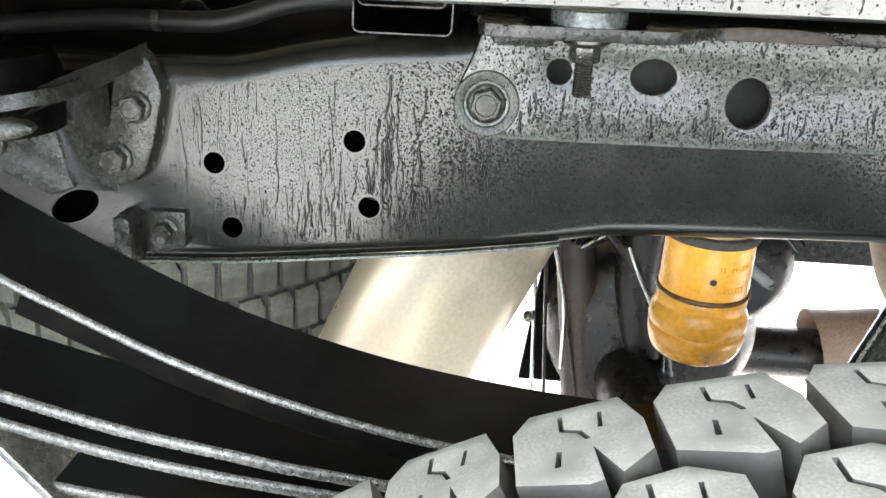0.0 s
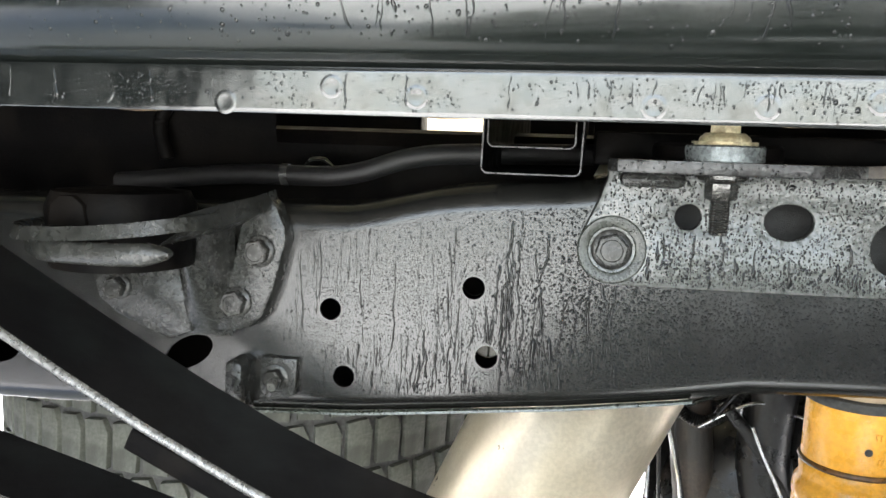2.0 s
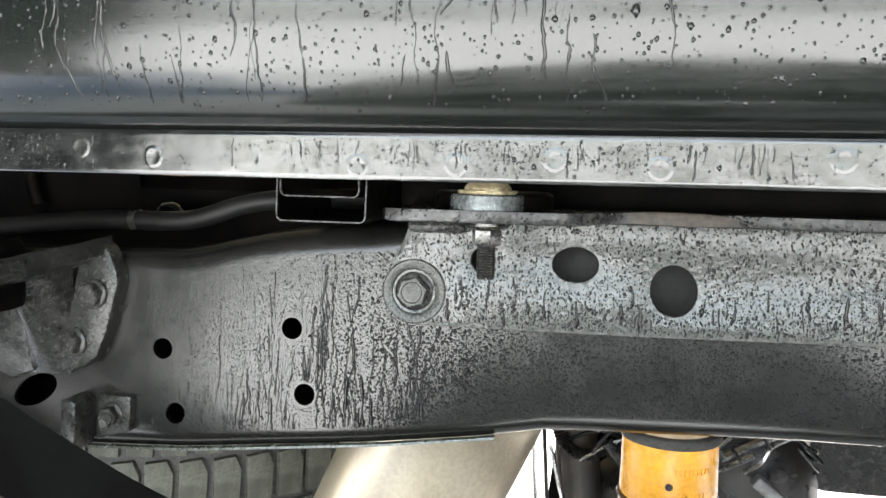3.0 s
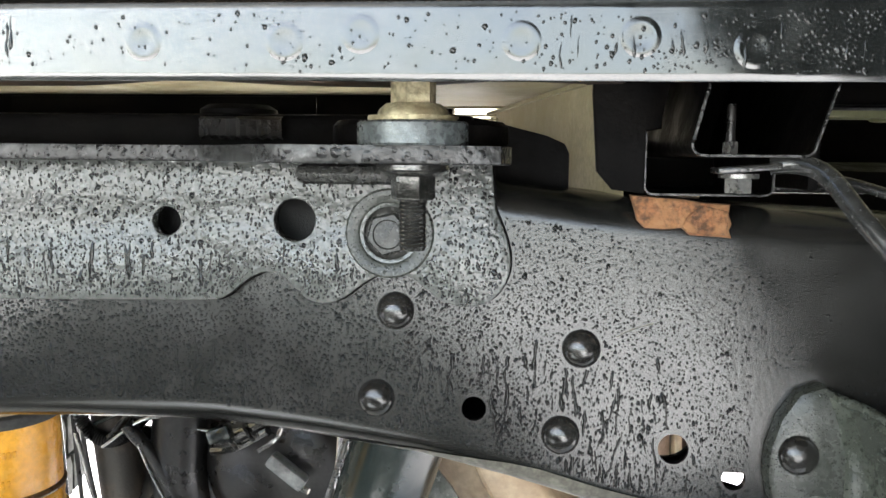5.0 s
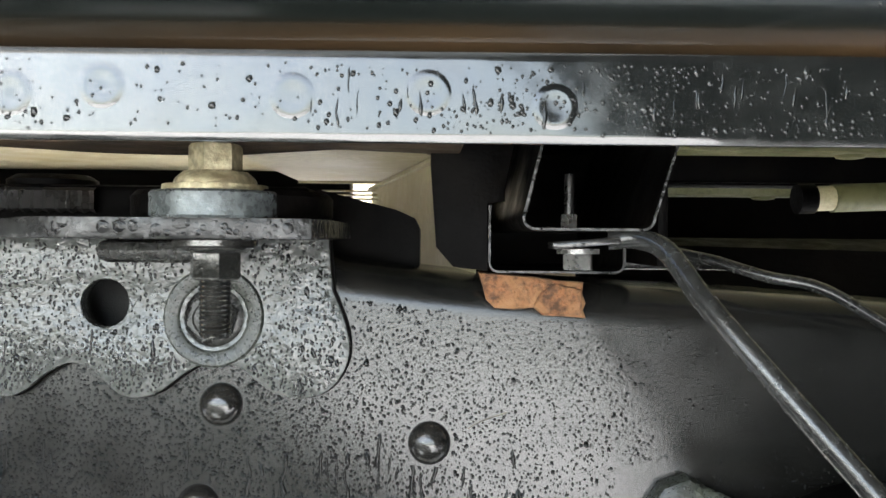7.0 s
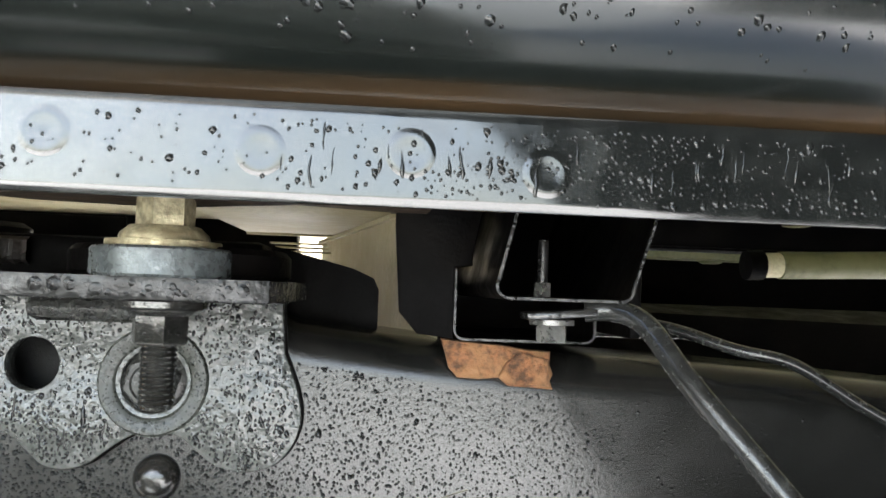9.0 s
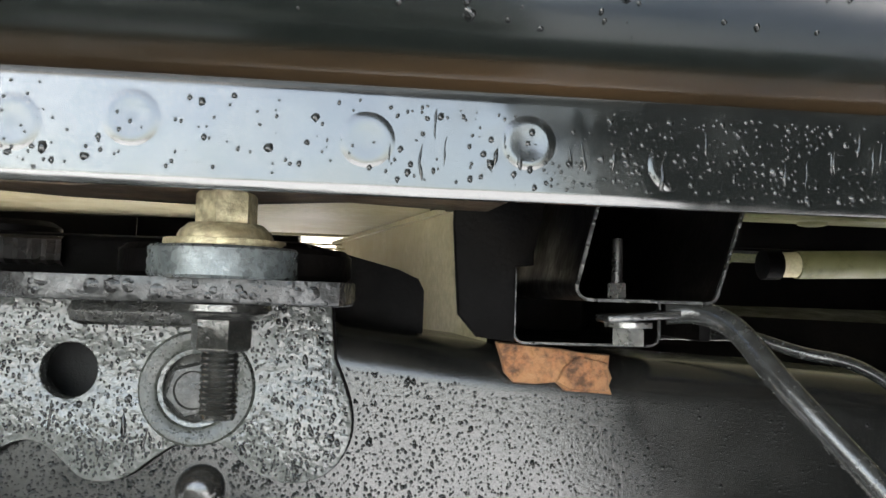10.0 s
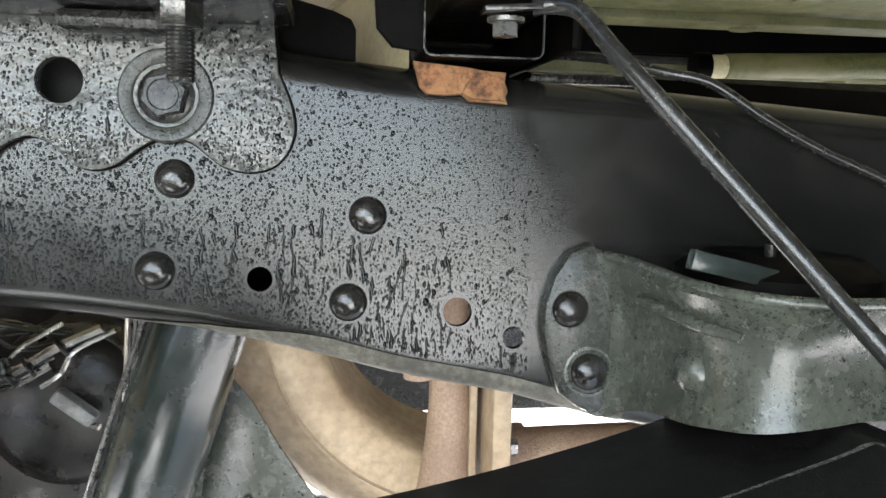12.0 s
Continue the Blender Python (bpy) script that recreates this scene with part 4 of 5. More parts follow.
ax = thing("rear_axle", "wet black axle casing and drum under the frame rail", "axle")
part("casing", tube([(0.212, 0.24, 0.414), (0.212, 0.5, 0.414), (0.215, 1.9, 0.414)], 0.042, 24, 4), BLACK_GLOSS, ax)
part("drum", lathe([(0.0, -0.06), (0.09, -0.06), (0.118, -0.045), (0.128, -0.01), (0.12, 0.03), (0.09, 0.06), (0, 0.07)], facing(0.235, 0.90, 0.455), 48), BLACK_GLOSS, ax, smooth=60)
part("cover", lathe([(0.0, 0.05), (0.05, 0.05), (0.068, 0.035), (0.072, 0.0), (0.072, -0.05)], facing(0.30, 0.87, 0.56), 40), BLACK_GLOSS, ax, smooth=60)
part("link_arm", tube([(0.13, 0.86, 0.70), (0.135, 0.86, 0.58), (0.15, 0.86, 0.45), (0.16, 0.86, 0.36)], 0.022, 16), LINK, ax)
part("link_arm", tube([(0.215, 0.84, 0.66), (0.205, 0.84, 0.55), (0.225, 0.84, 0.45)], 0.026, 16), BLACK_GLOSS, ax)
part("pinion_nose", lathe([(0.0, 0.075), (0.05, 0.075), (0.062, 0.06), (0.064, 0.0), (0.07, -0.05)], pose(0.62, 1.22, 0.275, 0, 80, 0), 32), SHAFT, ax, smooth=60)
part("casing_end", tube([(0.36, 1.22, 0.262), (0.5, 1.22, 0.262), (0.72, 1.22, 0.262)], 0.042, 20), BLACK_GLOSS, ax)
part("backing_plate", plate([(0.086, 0.36), (0.30, 0.36), (0.30, 0.51), (0.25, 0.55), (0.110, 0.57)], [], 0.905, 0.915, 0.002), BLACK, ax, "black drum backing plate")
part("mount_plate", plate([(0.15, 0.53), (0.345, 0.53), (0.345, 0.70), (0.16, 0.70)], [], 0.932, 0.94, 0.004), LINK, ax, "brown-black plate behind the hoses")
part("spring_seat", box((0.14, 0.395, 0.45), (0.285, 0.467, 0.543), 0.006), BLACK, ax)


def harness():
    h = thing("wiring_harness", "bundle of wet black hoses and bright lines over the axle", "wiring harness")
    rnd = random.Random(5)
    for k in range(9):
        y = 0.815 + 0.010 * k
        z = 0.612 + rnd.uniform(-0.008, 0.016)
        pts = [(0.14 + rnd.uniform(-0.02, 0.02), y, z - 0.03)]
        for x in (0.19, 0.235, 0.28, 0.33):
            pts.append((x, y + rnd.uniform(-0.015, 0.015), z + rnd.uniform(-0.012, 0.014)))
        pts.append((0.365, y, z - 0.02))
        part("cable", tube(pts, rnd.choice((0.002, 0.003, 0.0045)), 8, 6), (BLACK_GLOSS, CHROME, SHOCK)[k % 3], h, ("wet black hose", "bright metal line", "dark grey cable")[k % 3])
    # pale straps that fan out from the bundle
    for p0, p1, p2, p3, w in (((0.255, 0.595), (0.275, 0.602), (0.305, 0.620), (0.340, 0.636), 0.0042), ((0.292, 0.588), (0.307, 0.599), (0.318, 0.617), (0.350, 0.634), 0.0022),
                              ((0.250, 0.586), (0.268, 0.589), (0.28, 0.594), (0.30, 0.606), 0.0035), ((0.27, 0.612), (0.28, 0.622), (0.29, 0.628), (0.31, 0.640), 0.002)):
        part("strap", tube([(q[0], 0.80, q[1]) for q in (p0, p1, p2, p3)], w, 6, 5), CHROME, h, "bright flat strap")
    for x, z in ((0.285, 0.606), (0.31, 0.622), (0.27, 0.598)):
        part("tie", tube([(x - 0.005, 0.797, z + 0.006), (x, 0.794, z), (x + 0.004, 0.797, z - 0.007)], 0.002, 8), BLACK_GLOSS, h, "black cable tie")
    part("connector", box((-0.020, -0.008, -0.0062), (0.018, 0.008, 0.0062), 0.003, pose(0.318, 0.80, 0.571, 0, 38, 0)), GREY_PLASTIC, h, "grey plastic connector")
    part("pin", tube([(0.331, 0.797, 0.558), (0.337, 0.795, 0.556)], 0.0028, 8, 1), STEEL, h, "bright connector pin")
    part("clip", box((-0.010, -0.006, -0.006), (0.010, 0.006, 0.006), 0.002, pose(0.262, 0.79, 0.606, 0, -20, 0)), SHOCK, h, "dark plastic clip")
    for x, y, lean in ((0.092, 0.84, 0.008), (0.103, 0.845, 0.012), (0.118, 0.835, 0.035)):
        part("line", tube([(x - 0.004, y, 0.62), (x, y, 0.56), (x + lean * 0.5, y, 0.47), (x + lean, y, 0.38)], 0.0022, 8), CHROME if lean < 0.01 else BLACK_GLOSS, h)
    part("line", tube([(0.108, 0.835, 0.585), (0.118, 0.835, 0.545), (0.128, 0.835, 0.50), (0.131, 0.835, 0.42)], 0.0024, 8), CHROME, h)
    part("line", tube([(0.185, 0.80, 0.59), (0.196, 0.80, 0.564), (0.213, 0.80, 0.53), (0.232, 0.80, 0.488), (0.24, 0.80, 0.44)], 0.0018, 8), CHROME, h)
    part("hose", tube([(0.165, 0.82, 0.60), (0.175, 0.82, 0.588), (0.188, 0.82, 0.573), (0.204, 0.82, 0.547), (0.231, 0.82, 0.496), (0.25, 0.82, 0.43)], 0.0065, 12), BLACK_GLOSS, h, "wet black hose")
    loom = smooth_path([(0.113, 0.83, 0.615), (0.119, 0.83, 0.597), (0.129, 0.83, 0.585), (0.144, 0.83, 0.581), (0.159, 0.83, 0.587), (0.170, 0.83, 0.60), (0.178, 0.83, 0.618)], 12)
    part("loom", tube(loom, [0.0062 + 0.0009 * math.cos(math.pi * k) for k in range(len(loom))], 12, 1), BLACK_GLOSS, h, "corrugated black loom", smooth=20)
    for x0, z0, x1, z1 in ((0.3935, 0.686, 0.390, 0.614), (0.3985, 0.686, 0.3945, 0.618)):
        part("line", tube([(x0, 0.668, z0), ((x0 + x1) / 2, 0.668, (z0 + z1) / 2), (x1, 0.668, z1), (x1 + 0.004, 0.69, z1 - 0.03)], 0.0018, 8), CHROME, h)
    part("fitting", lathe([(0, 0), (0.006, 0), (0.006, 0.008), (0.004, 0.012), (0, 0.012)], facing(0.089, 0.842, 0.483), 16), STEEL, h, "small bright pipe fitting")
    return h


harness()


def spare_tyre():
    t = thing("spare_tyre", "dusty spare tyre slung flat under the load bed", "tyre", at=(-0.43, 1.10, 0.52))
    R, W = 0.345, 0.15
    part("carcass", lathe([(0.2, -0.09), (0.27, -W), (R - 0.04, -W), (R - 0.008, -W + 0.03), (R - 0.006, W - 0.03), (R - 0.04, W), (0.27, W), (0.2, 0.09)], pose(0, 0, 0), 80), RUBBER_DEEP, t)
    mesh = None
    for k in range(60):
        for zc, off in ((-0.118, 0.5), (-0.06, 0.0), (0.0, 0.5), (0.06, 0.0)):
            if mesh is None:
                ob = part("tread_block", plate([(-0.0155, -0.026), (0.012, -0.0275), (0.0155, 0.012), (0.009, 0.0275), (-0.0145, 0.025)], [], 0.0, 0.010, 0.0012, back=False), SPARE, t, smooth=35)
                mesh = ob.data
            else:
                ob = new("tread_block", mesh)
                ob.parent = t
            ob.matrix_basis = pose(0, 0, zc, 0, 0, 6 * (k + off)) @ Matrix.Translation((0, -R, 0))
    return t


spare_tyre()


# ---------------------------------------------------------------- tube, flake, channels and body over the rail
tb = thing("support_tube", "wet black bent steel tube hanging from the bracket", "tube")
part("tube_body", tube([(0.600, 0.462, 0.8386), (0.609, 0.459, 0.8390), (0.6165, 0.450, 0.835), (0.6240, 0.435, 0.820), (0.6376, 0.420, 0.80), (0.675, 0.390, 0.75), (0.7124, 0.360, 0.70),
                        (0.7498, 0.330, 0.65), (0.8246, 0.270, 0.55), (0.90, 0.21, 0.45)], 0.0036), TUBE, tb)
part("flat_end", box((-0.013, -0.007, -0.0012), (0.010, 0.007, 0.0012), 0.0006, pose(0.593, 0.463, 0.8375, 0, -5, 0)), DARKSTEEL, tb, "flattened bolted end")

fk = thing("rust_flake", "orange flake of rust stuck to the frame rail", "rust flake")
part("flake", plate([(0.5595, 0.824), (0.5615, 0.818), (0.563, 0.812), (0.5665, 0.8085), (0.575, 0.808), (0.5835, 0.8088), (0.5875, 0.8055), (0.597, 0.8052), (0.606, 0.8045), (0.6048, 0.808), (0.606, 0.811), (0.6045, 0.815), (0.605, 0.820), (0.595, 0.8205), (0.585, 0.822)], [], 0.529, 0.5345, 0.0012), RUST, fk)
part("chip", plate([(0.583, 0.8095), (0.588, 0.8065), (0.604, 0.806), (0.6035, 0.817), (0.592, 0.8195), (0.586, 0.815)], [], 0.5265, 0.5292, 0.001), RUST, fk)
lean(fk)


def channel(name, label, x0, x1, z0, z1, y0, y1, lean=0.0, th=0.0009, mat=None):
    """A folded sheet channel, open upwards, that runs back from y0 to y1, with bare cut edges at its mouth."""
    c = thing(name, label, "channel")
    def fold(r, off):
        left = [(x0 + off + r - r * math.cos(q), z0 + off + r - r * math.sin(q)) for q in (radians(18 * k) for k in range(6))]
        right = [(x1 - off - r + r * math.sin(q), z0 + off + r - r * math.cos(q)) for q in (radians(18 * k) for k in range(6))]
        return [(x0 + off + lean * 0.8, z1)] + left + right + [(x1 - off + lean, z1)]
    loop = fold(0.0045, 0.0) + fold(0.0033, th)[::-1]
    part("fold", sweep([[(x, y, z) for x, z in loop] for y in (y0 + 0.0015, y1)], True, True), mat or BLACK, c)
    part("cut_edge", sweep([[(x, y, z) for x, z in loop] for y in (y0, y0 + 0.0014)], True, True), EDGE, c, "bare cut edge of the sheet")
    return c


channel("mount_channel", "black folded steel channel hanging from the body", 0.5695, 0.6145, 0.8415, 0.885, 0.455, 0.62, 0.012)
channel("mount_channel", "black folded steel channel on the frame rail", 0.5625, 0.619, 0.8245, 0.852, 0.515, 0.62, 0.0)
channel("mount_channel", "black folded steel channel hanging from the body", -0.045, 0.0135, 0.833, 0.90, 0.488, 0.80, 0.002)
channel("mount_channel", "black folded steel channel nested in the channel", -0.0415, 0.010, 0.8485, 0.90, 0.486, 0.80, 0.0)

st = thing("channel_bolt", "bright steel bolt through the folded channel", "bolt")
part("stud", thread(0.0019, 0.842, 0.862, pose(0.5885, 0.475, 0)), BLACK_GLOSS, st)
part("nut", hexagon(0.0032, 0.8427, 0.8475, pose(0.5885, 0.475, 0), turn=20), STEEL, st, "small bright nut")
part("head", hexagon(0.0055, 0.8278, 0.8335, pose(0.591, 0.47, 0), turn=12), STEEL, st)
part("washer", lathe([(0, 0.8335), (0.0075, 0.8335), (0.0075, 0.8352), (0, 0.8352)], pose(0.591, 0.47, 0), 24), STEEL, st)

cm = thing("cross_member", "black folded steel cross member over the frame rail", "cross member")
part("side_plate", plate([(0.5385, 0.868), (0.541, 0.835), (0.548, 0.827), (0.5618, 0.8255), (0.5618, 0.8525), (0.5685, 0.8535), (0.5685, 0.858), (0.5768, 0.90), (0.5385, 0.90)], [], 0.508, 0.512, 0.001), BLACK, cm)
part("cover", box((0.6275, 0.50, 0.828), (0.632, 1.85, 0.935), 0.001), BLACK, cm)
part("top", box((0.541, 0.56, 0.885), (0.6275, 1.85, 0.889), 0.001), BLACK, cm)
# This back sheet is added to keep the channel's inside dark.
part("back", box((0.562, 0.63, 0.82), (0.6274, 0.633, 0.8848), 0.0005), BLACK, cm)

bk = thing("rubber_block", "black moulded rubber block on the frame rail", "rubber block")
part("block", sweep([[(0.468, y, 0.838), (0.468, y, 0.858), (0.474, y, 0.8625), (0.486, y, 0.861), (0.522, y, 0.852), (0.531, y, 0.848), (0.5335, y, 0.843), (0.5335, y, 0.818), (0.468, y, 0.818)] for y in (0.572, 0.574, 0.612)], True, True), BLACK, bk, smooth=30)

sl = thing("body_sill", "black body sill on rubber pads along the frame rail", "sill")
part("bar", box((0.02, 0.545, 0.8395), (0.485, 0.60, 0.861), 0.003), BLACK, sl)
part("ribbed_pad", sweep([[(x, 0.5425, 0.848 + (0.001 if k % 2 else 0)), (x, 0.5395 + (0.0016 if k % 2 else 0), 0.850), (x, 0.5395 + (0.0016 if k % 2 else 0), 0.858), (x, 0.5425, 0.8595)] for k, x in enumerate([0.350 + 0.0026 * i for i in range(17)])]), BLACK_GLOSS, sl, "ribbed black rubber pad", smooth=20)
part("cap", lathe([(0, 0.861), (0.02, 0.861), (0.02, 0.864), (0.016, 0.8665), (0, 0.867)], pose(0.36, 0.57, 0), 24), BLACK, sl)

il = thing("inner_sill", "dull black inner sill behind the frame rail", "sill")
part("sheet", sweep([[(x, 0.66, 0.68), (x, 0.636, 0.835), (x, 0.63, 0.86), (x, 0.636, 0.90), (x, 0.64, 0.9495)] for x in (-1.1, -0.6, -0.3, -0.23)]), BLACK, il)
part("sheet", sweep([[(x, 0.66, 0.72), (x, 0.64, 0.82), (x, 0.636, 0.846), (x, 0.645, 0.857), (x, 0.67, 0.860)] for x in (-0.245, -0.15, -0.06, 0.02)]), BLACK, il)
# Black sheet added to block the bright gap beyond the sill.
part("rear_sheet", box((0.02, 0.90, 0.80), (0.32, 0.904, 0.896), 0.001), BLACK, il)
part("rib", tube([(-0.30, 0.628, 0.90), (-0.325, 0.622, 0.862), (-0.32, 0.622, 0.83)], 0.006, 10), BLACK, il)
part("clip", tube([(-0.195, 0.60, 0.828), (-0.188, 0.598, 0.834), (-0.178, 0.598, 0.834), (-0.172, 0.60, 0.828)], 0.0022, 8), CHROME, il, "bright wire clip")
hs = thing("hose", "wet black hose lying along the frame rail", "hose")
part("hose_body", tube([(-0.34, 0.585, 0.812), (-0.24, 0.582, 0.822), (-0.16, 0.582, 0.824), (-0.11, 0.585, 0.838), (-0.07, 0.59, 0.8425), (0.02, 0.6, 0.845)], 0.0075, 12), LEAF, hs)

for p, q in (((-0.205, 0.582, 0.8228), (-0.199, 0.582, 0.8232)), ((-0.052, 0.5925, 0.8432), (-0.046, 0.593, 0.8434))):
    part("hose_clamp", tube([p, q], 0.0084, 14, 1), DARKSTEEL, hs, "narrow steel hose clamp")

bp = thing("brake_pipe", "thin dark steel brake pipe along the frame rail", "brake pipe")
part("pipe", tube([(0.645, 0.57, 0.834), (0.665, 0.55, 0.830), (0.685, 0.534, 0.823), (0.708, 0.529, 0.818), (0.738, 0.528, 0.801), (0.765, 0.528, 0.788), (0.79, 0.528, 0.778), (0.9, 0.528, 0.738), (1.1, 0.528, 0.70)], 0.0026, 10), TUBE, bp)

bf = tagged(part("bed_floor", box((-1.2, 0.485, 0.95), (1.6, 1.95, 0.99)), CREAM), "cream painted underside of the load bed", "bed floor", kind="structure")
for y, x0, x1, z, deep in ((0.80, 0.64, 1.6, 0.938, 0.196), (1.0, 0.64, 1.6, 0.929, 0.05), (1.22, 0.60, 1.6, 0.896, 0.05), (1.5, 0.60, 1.6, 0.930, 0.05), (1.78, 0.60, 1.6, 0.93, 0.05)):
    r = thing("floor_rib", "olive painted stiffening rib under the load bed", "floor rib", "ribs under the bed")
    part("rib", box((x0, y, z), (x1, y + deep, 0.9495), 0.004), OLIVE, r)
    for x in (0.72, 0.98, 1.24):
        part("drain_dimple", lathe([(0.016, 0.0), (0.014, -0.003), (0.009, -0.004), (0, -0.004)], pose(x, y + deep / 2, z - 0.0002), 20), OLIVE, r)
pn = thing("floor_pan", "cream painted floor pan over the frame rail", "floor pan")
part("sheet", box((0.425, 0.60, 0.886), (0.562, 0.872, 0.8885), 0.0006), CREAM, pn)
part("rear_fold", box((0.425, 0.8725, 0.884), (0.502, 0.8745, 0.93), 0.0006), CREAM, pn)
WALL = [(0.560, 0.560), (0.552, 0.605), (0.499, 0.870), (0.482, 0.955)]
part("side_sheet", sweep([[(x, y, z) for z in (0.74, 0.80, 0.884)] for x, y in WALL] ), CREAM, pn, "cream painted upright side sheet")
part("hem", sweep([[(x - 0.004, y, 0.8825), (x - 0.004, y, 0.8852), (x + 0.001, y, 0.8852), (x + 0.001, y, 0.8825)] for x, y in WALL], True, True), CREAM, pn, "pale folded hem of the sheet")
lv = thing("louvre", "cream painted louvre slats behind the floor pan", "louvre")
for k in range(3):
    part("slat", box((0.438, 0.90 + 0.012 * k, 0.8715 + 0.0042 * k), (0.493, 0.909 + 0.012 * k, 0.873 + 0.0042 * k), 0.0004), CREAM, lv)
part("side_strip", box((0.4935, 0.896, 0.868), (0.497, 0.94, 0.89), 0.0005), CREAM, lv)
bx = thing("bed_crossmember", "dull black cross member between the floor ribs", "cross member")
part("beam", box((0.62, 1.07, 0.902), (1.6, 1.17, 0.9495), 0.004), BLACK, bx)
part("flange", box((0.62, 1.0665, 0.899), (1.6, 1.072, 0.9015), 0.0006), BLACK, bx)
gb = thing("pale_bar", "pale greenish bar under the load bed", "bar")
part("bar_body", tube([(0.948, 1.0, 0.8820), (1.1, 1.0, 0.8880), (1.3, 1.0, 0.8960)], 0.0145, 16), OLIVE, gb)
part("end_cap", tube([(0.93, 1.0, 0.8815), (0.965, 1.0, 0.8827)], 0.013, 16, 1), CREAM, gb, "pale cap on the bar")
part("collar", tube([(0.912, 1.0, 0.8808), (0.929, 1.0, 0.8814)], 0.0155, 16, 1), BLACK, gb, "dull black collar")
part("clamp", tube([(1.0, 1.0, 0.8840), (1.006, 1.0, 0.8843)], 0.0145, 16, 1), OLIVE, gb)
ss = thing("sheet_strip", "narrow dark painted sheet strip over the frame rail", "strip")
part("strip", box((0.636, 0.612, 0.8225), (0.70, 0.64, 0.8285), 0.0015, pose(0, 0, 0)), CUP_DARK, ss)
tk = thing("fuel_tank", "grey-green painted steel tank under the load bed", "tank")
part("shell", box((0.44, 1.2, 0.418), (1.05, 1.45, 0.78), 0.03), CUP_DARK, tk)
part("end_cap", box((1.055, 1.17, 0.43), (1.2, 1.43, 0.76), 0.03), CREAM, tk, "tan painted end of the tank")
part("sump", box((0.27, 1.1, 0.24), (0.375, 1.149, 0.76), 0.02), CUP, tk)
sp = thing("splash_plate", "grey-green painted steel splash plate behind the shock absorber", "plate")
part("sheet", plate([(0.425, 0.49), (0.54, 0.49), (0.505, 0.537), (0.484, 0.57), (0.466, 0.602), (0.450, 0.622), (0.437, 0.60)], [], 0.708, 0.711, 0.0008), CUP, sp)
part("bolt", hexagon(0.004, 0.0, 0.003, facing(0.462, 0.708, 0.53)), NUT, sp)
fr = thing("frame_rail", "dull black frame rail of the truck's other side", "frame rail")
part("web", box((-1.2, 1.48, 0.66), (1.6, 1.55, 0.80), 0.01), BLACK, fr)
fs = thing("body_sill", "dull black body sill of the truck's other side", "sill")
part("bar", box((-0.19, 1.56, 0.80), (0.40, 1.62, 0.949), 0.004), BLACK, fs)
part("bar", box((-0.3095, 1.562, 0.80), (-0.1905, 1.618, 0.872), 0.002), BLACK, fs)
part("bar", box((-0.3095, 1.562, 0.905), (-0.1905, 1.618, 0.949), 0.002), BLACK, fs)
part("bar", box((0.64, 1.56, 0.80), (1.6, 1.62, 0.949), 0.004), BLACK, fs)
part("bar", box((-1.2, 1.56, 0.80), (-0.31, 1.62, 0.949), 0.004), BLACK, fs)
dk = thing("heat_shield", "dull black sheet under the load bed", "shield")
part("sheet", sweep([[(x, 0.66, 0.80 - 0.08 * (x - 0.64)), (x, 0.68, 0.836 - 0.02 * (x - 0.64)), (x, 0.72, 0.840)] for x in (0.64, 0.8, 1.0, 1.3, 1.6)]), BLACK, dk)
part("fold", sweep([[(x, 0.658, 0.802 - 0.08 * (x - 0.64)), (x, 0.655, 0.80 - 0.08 * (x - 0.64)), (x, 0.656, 0.796 - 0.08 * (x - 0.64)), (x, 0.66, 0.796 - 0.08 * (x - 0.64))] for x in (0.64, 0.8, 1.0, 1.3, 1.6)]), BLACK, dk)


# ---------------------------------------------------------------- fender with its wheel arch over the wheel
def fender():
    f = thing("fender", "dark painted outer fender with a round wheel arch", "fender")
    arch = [(ARCH_X + ARCH_R * math.cos(a), ARCH_Z + ARCH_R * math.sin(a)) for a in (math.pi * k / 40 for k in range(41))]
    out = [(1.6, ARCH_Z), (1.6, 1.25), (-1.2, 1.25), (-1.2, ARCH_Z)] + arch[::-1]
    part("skin", plate(out, [], -0.272, -0.268), BODY, f)
    return f


fender()

# Unseen end sheets, added to keep outside light out of the underbody.
for nm, x in (("wall_front", 1.62), ("wall_rear", -1.22)):
    tagged(part(nm, box((x - 0.01, -0.27, 0.30), (x + 0.01, 1.95, 1.25)), BLACK), "unseen black sheet added to block light into the underbody", "panel", kind="structure")


# ---------------------------------------------------------------- rain water on the steel
def inside(poly, x, z):
    """Which of the points lie in the polygon."""
    hit = np.zeros(len(x), bool)
    for (x0, z0), (x1, z1) in zip(poly, poly[1:] + poly[:1]):
        if z0 != z1:
            hit ^= ((z0 > z) != (z1 > z)) & (x < x0 + (z - z0) * (x1 - x0) / (z1 - z0))
    return hit


def scatter(rng, x0, x1, z0, z1, count, density, gap):
    """Points of a rectangle, thinned by a density and kept a gap apart."""
    x, z = rng.uniform(x0, x1, count), rng.uniform(z0, z1, count)
    keep = rng.random(count) < density(x, z)
    taken, out = set(), []
    for a, b in zip(x[keep], z[keep]):
        cell = (int(a / gap), int(b / gap))
        if cell not in taken:
            taken.add(cell)
            out.append((a, b))
    return np.array(out)


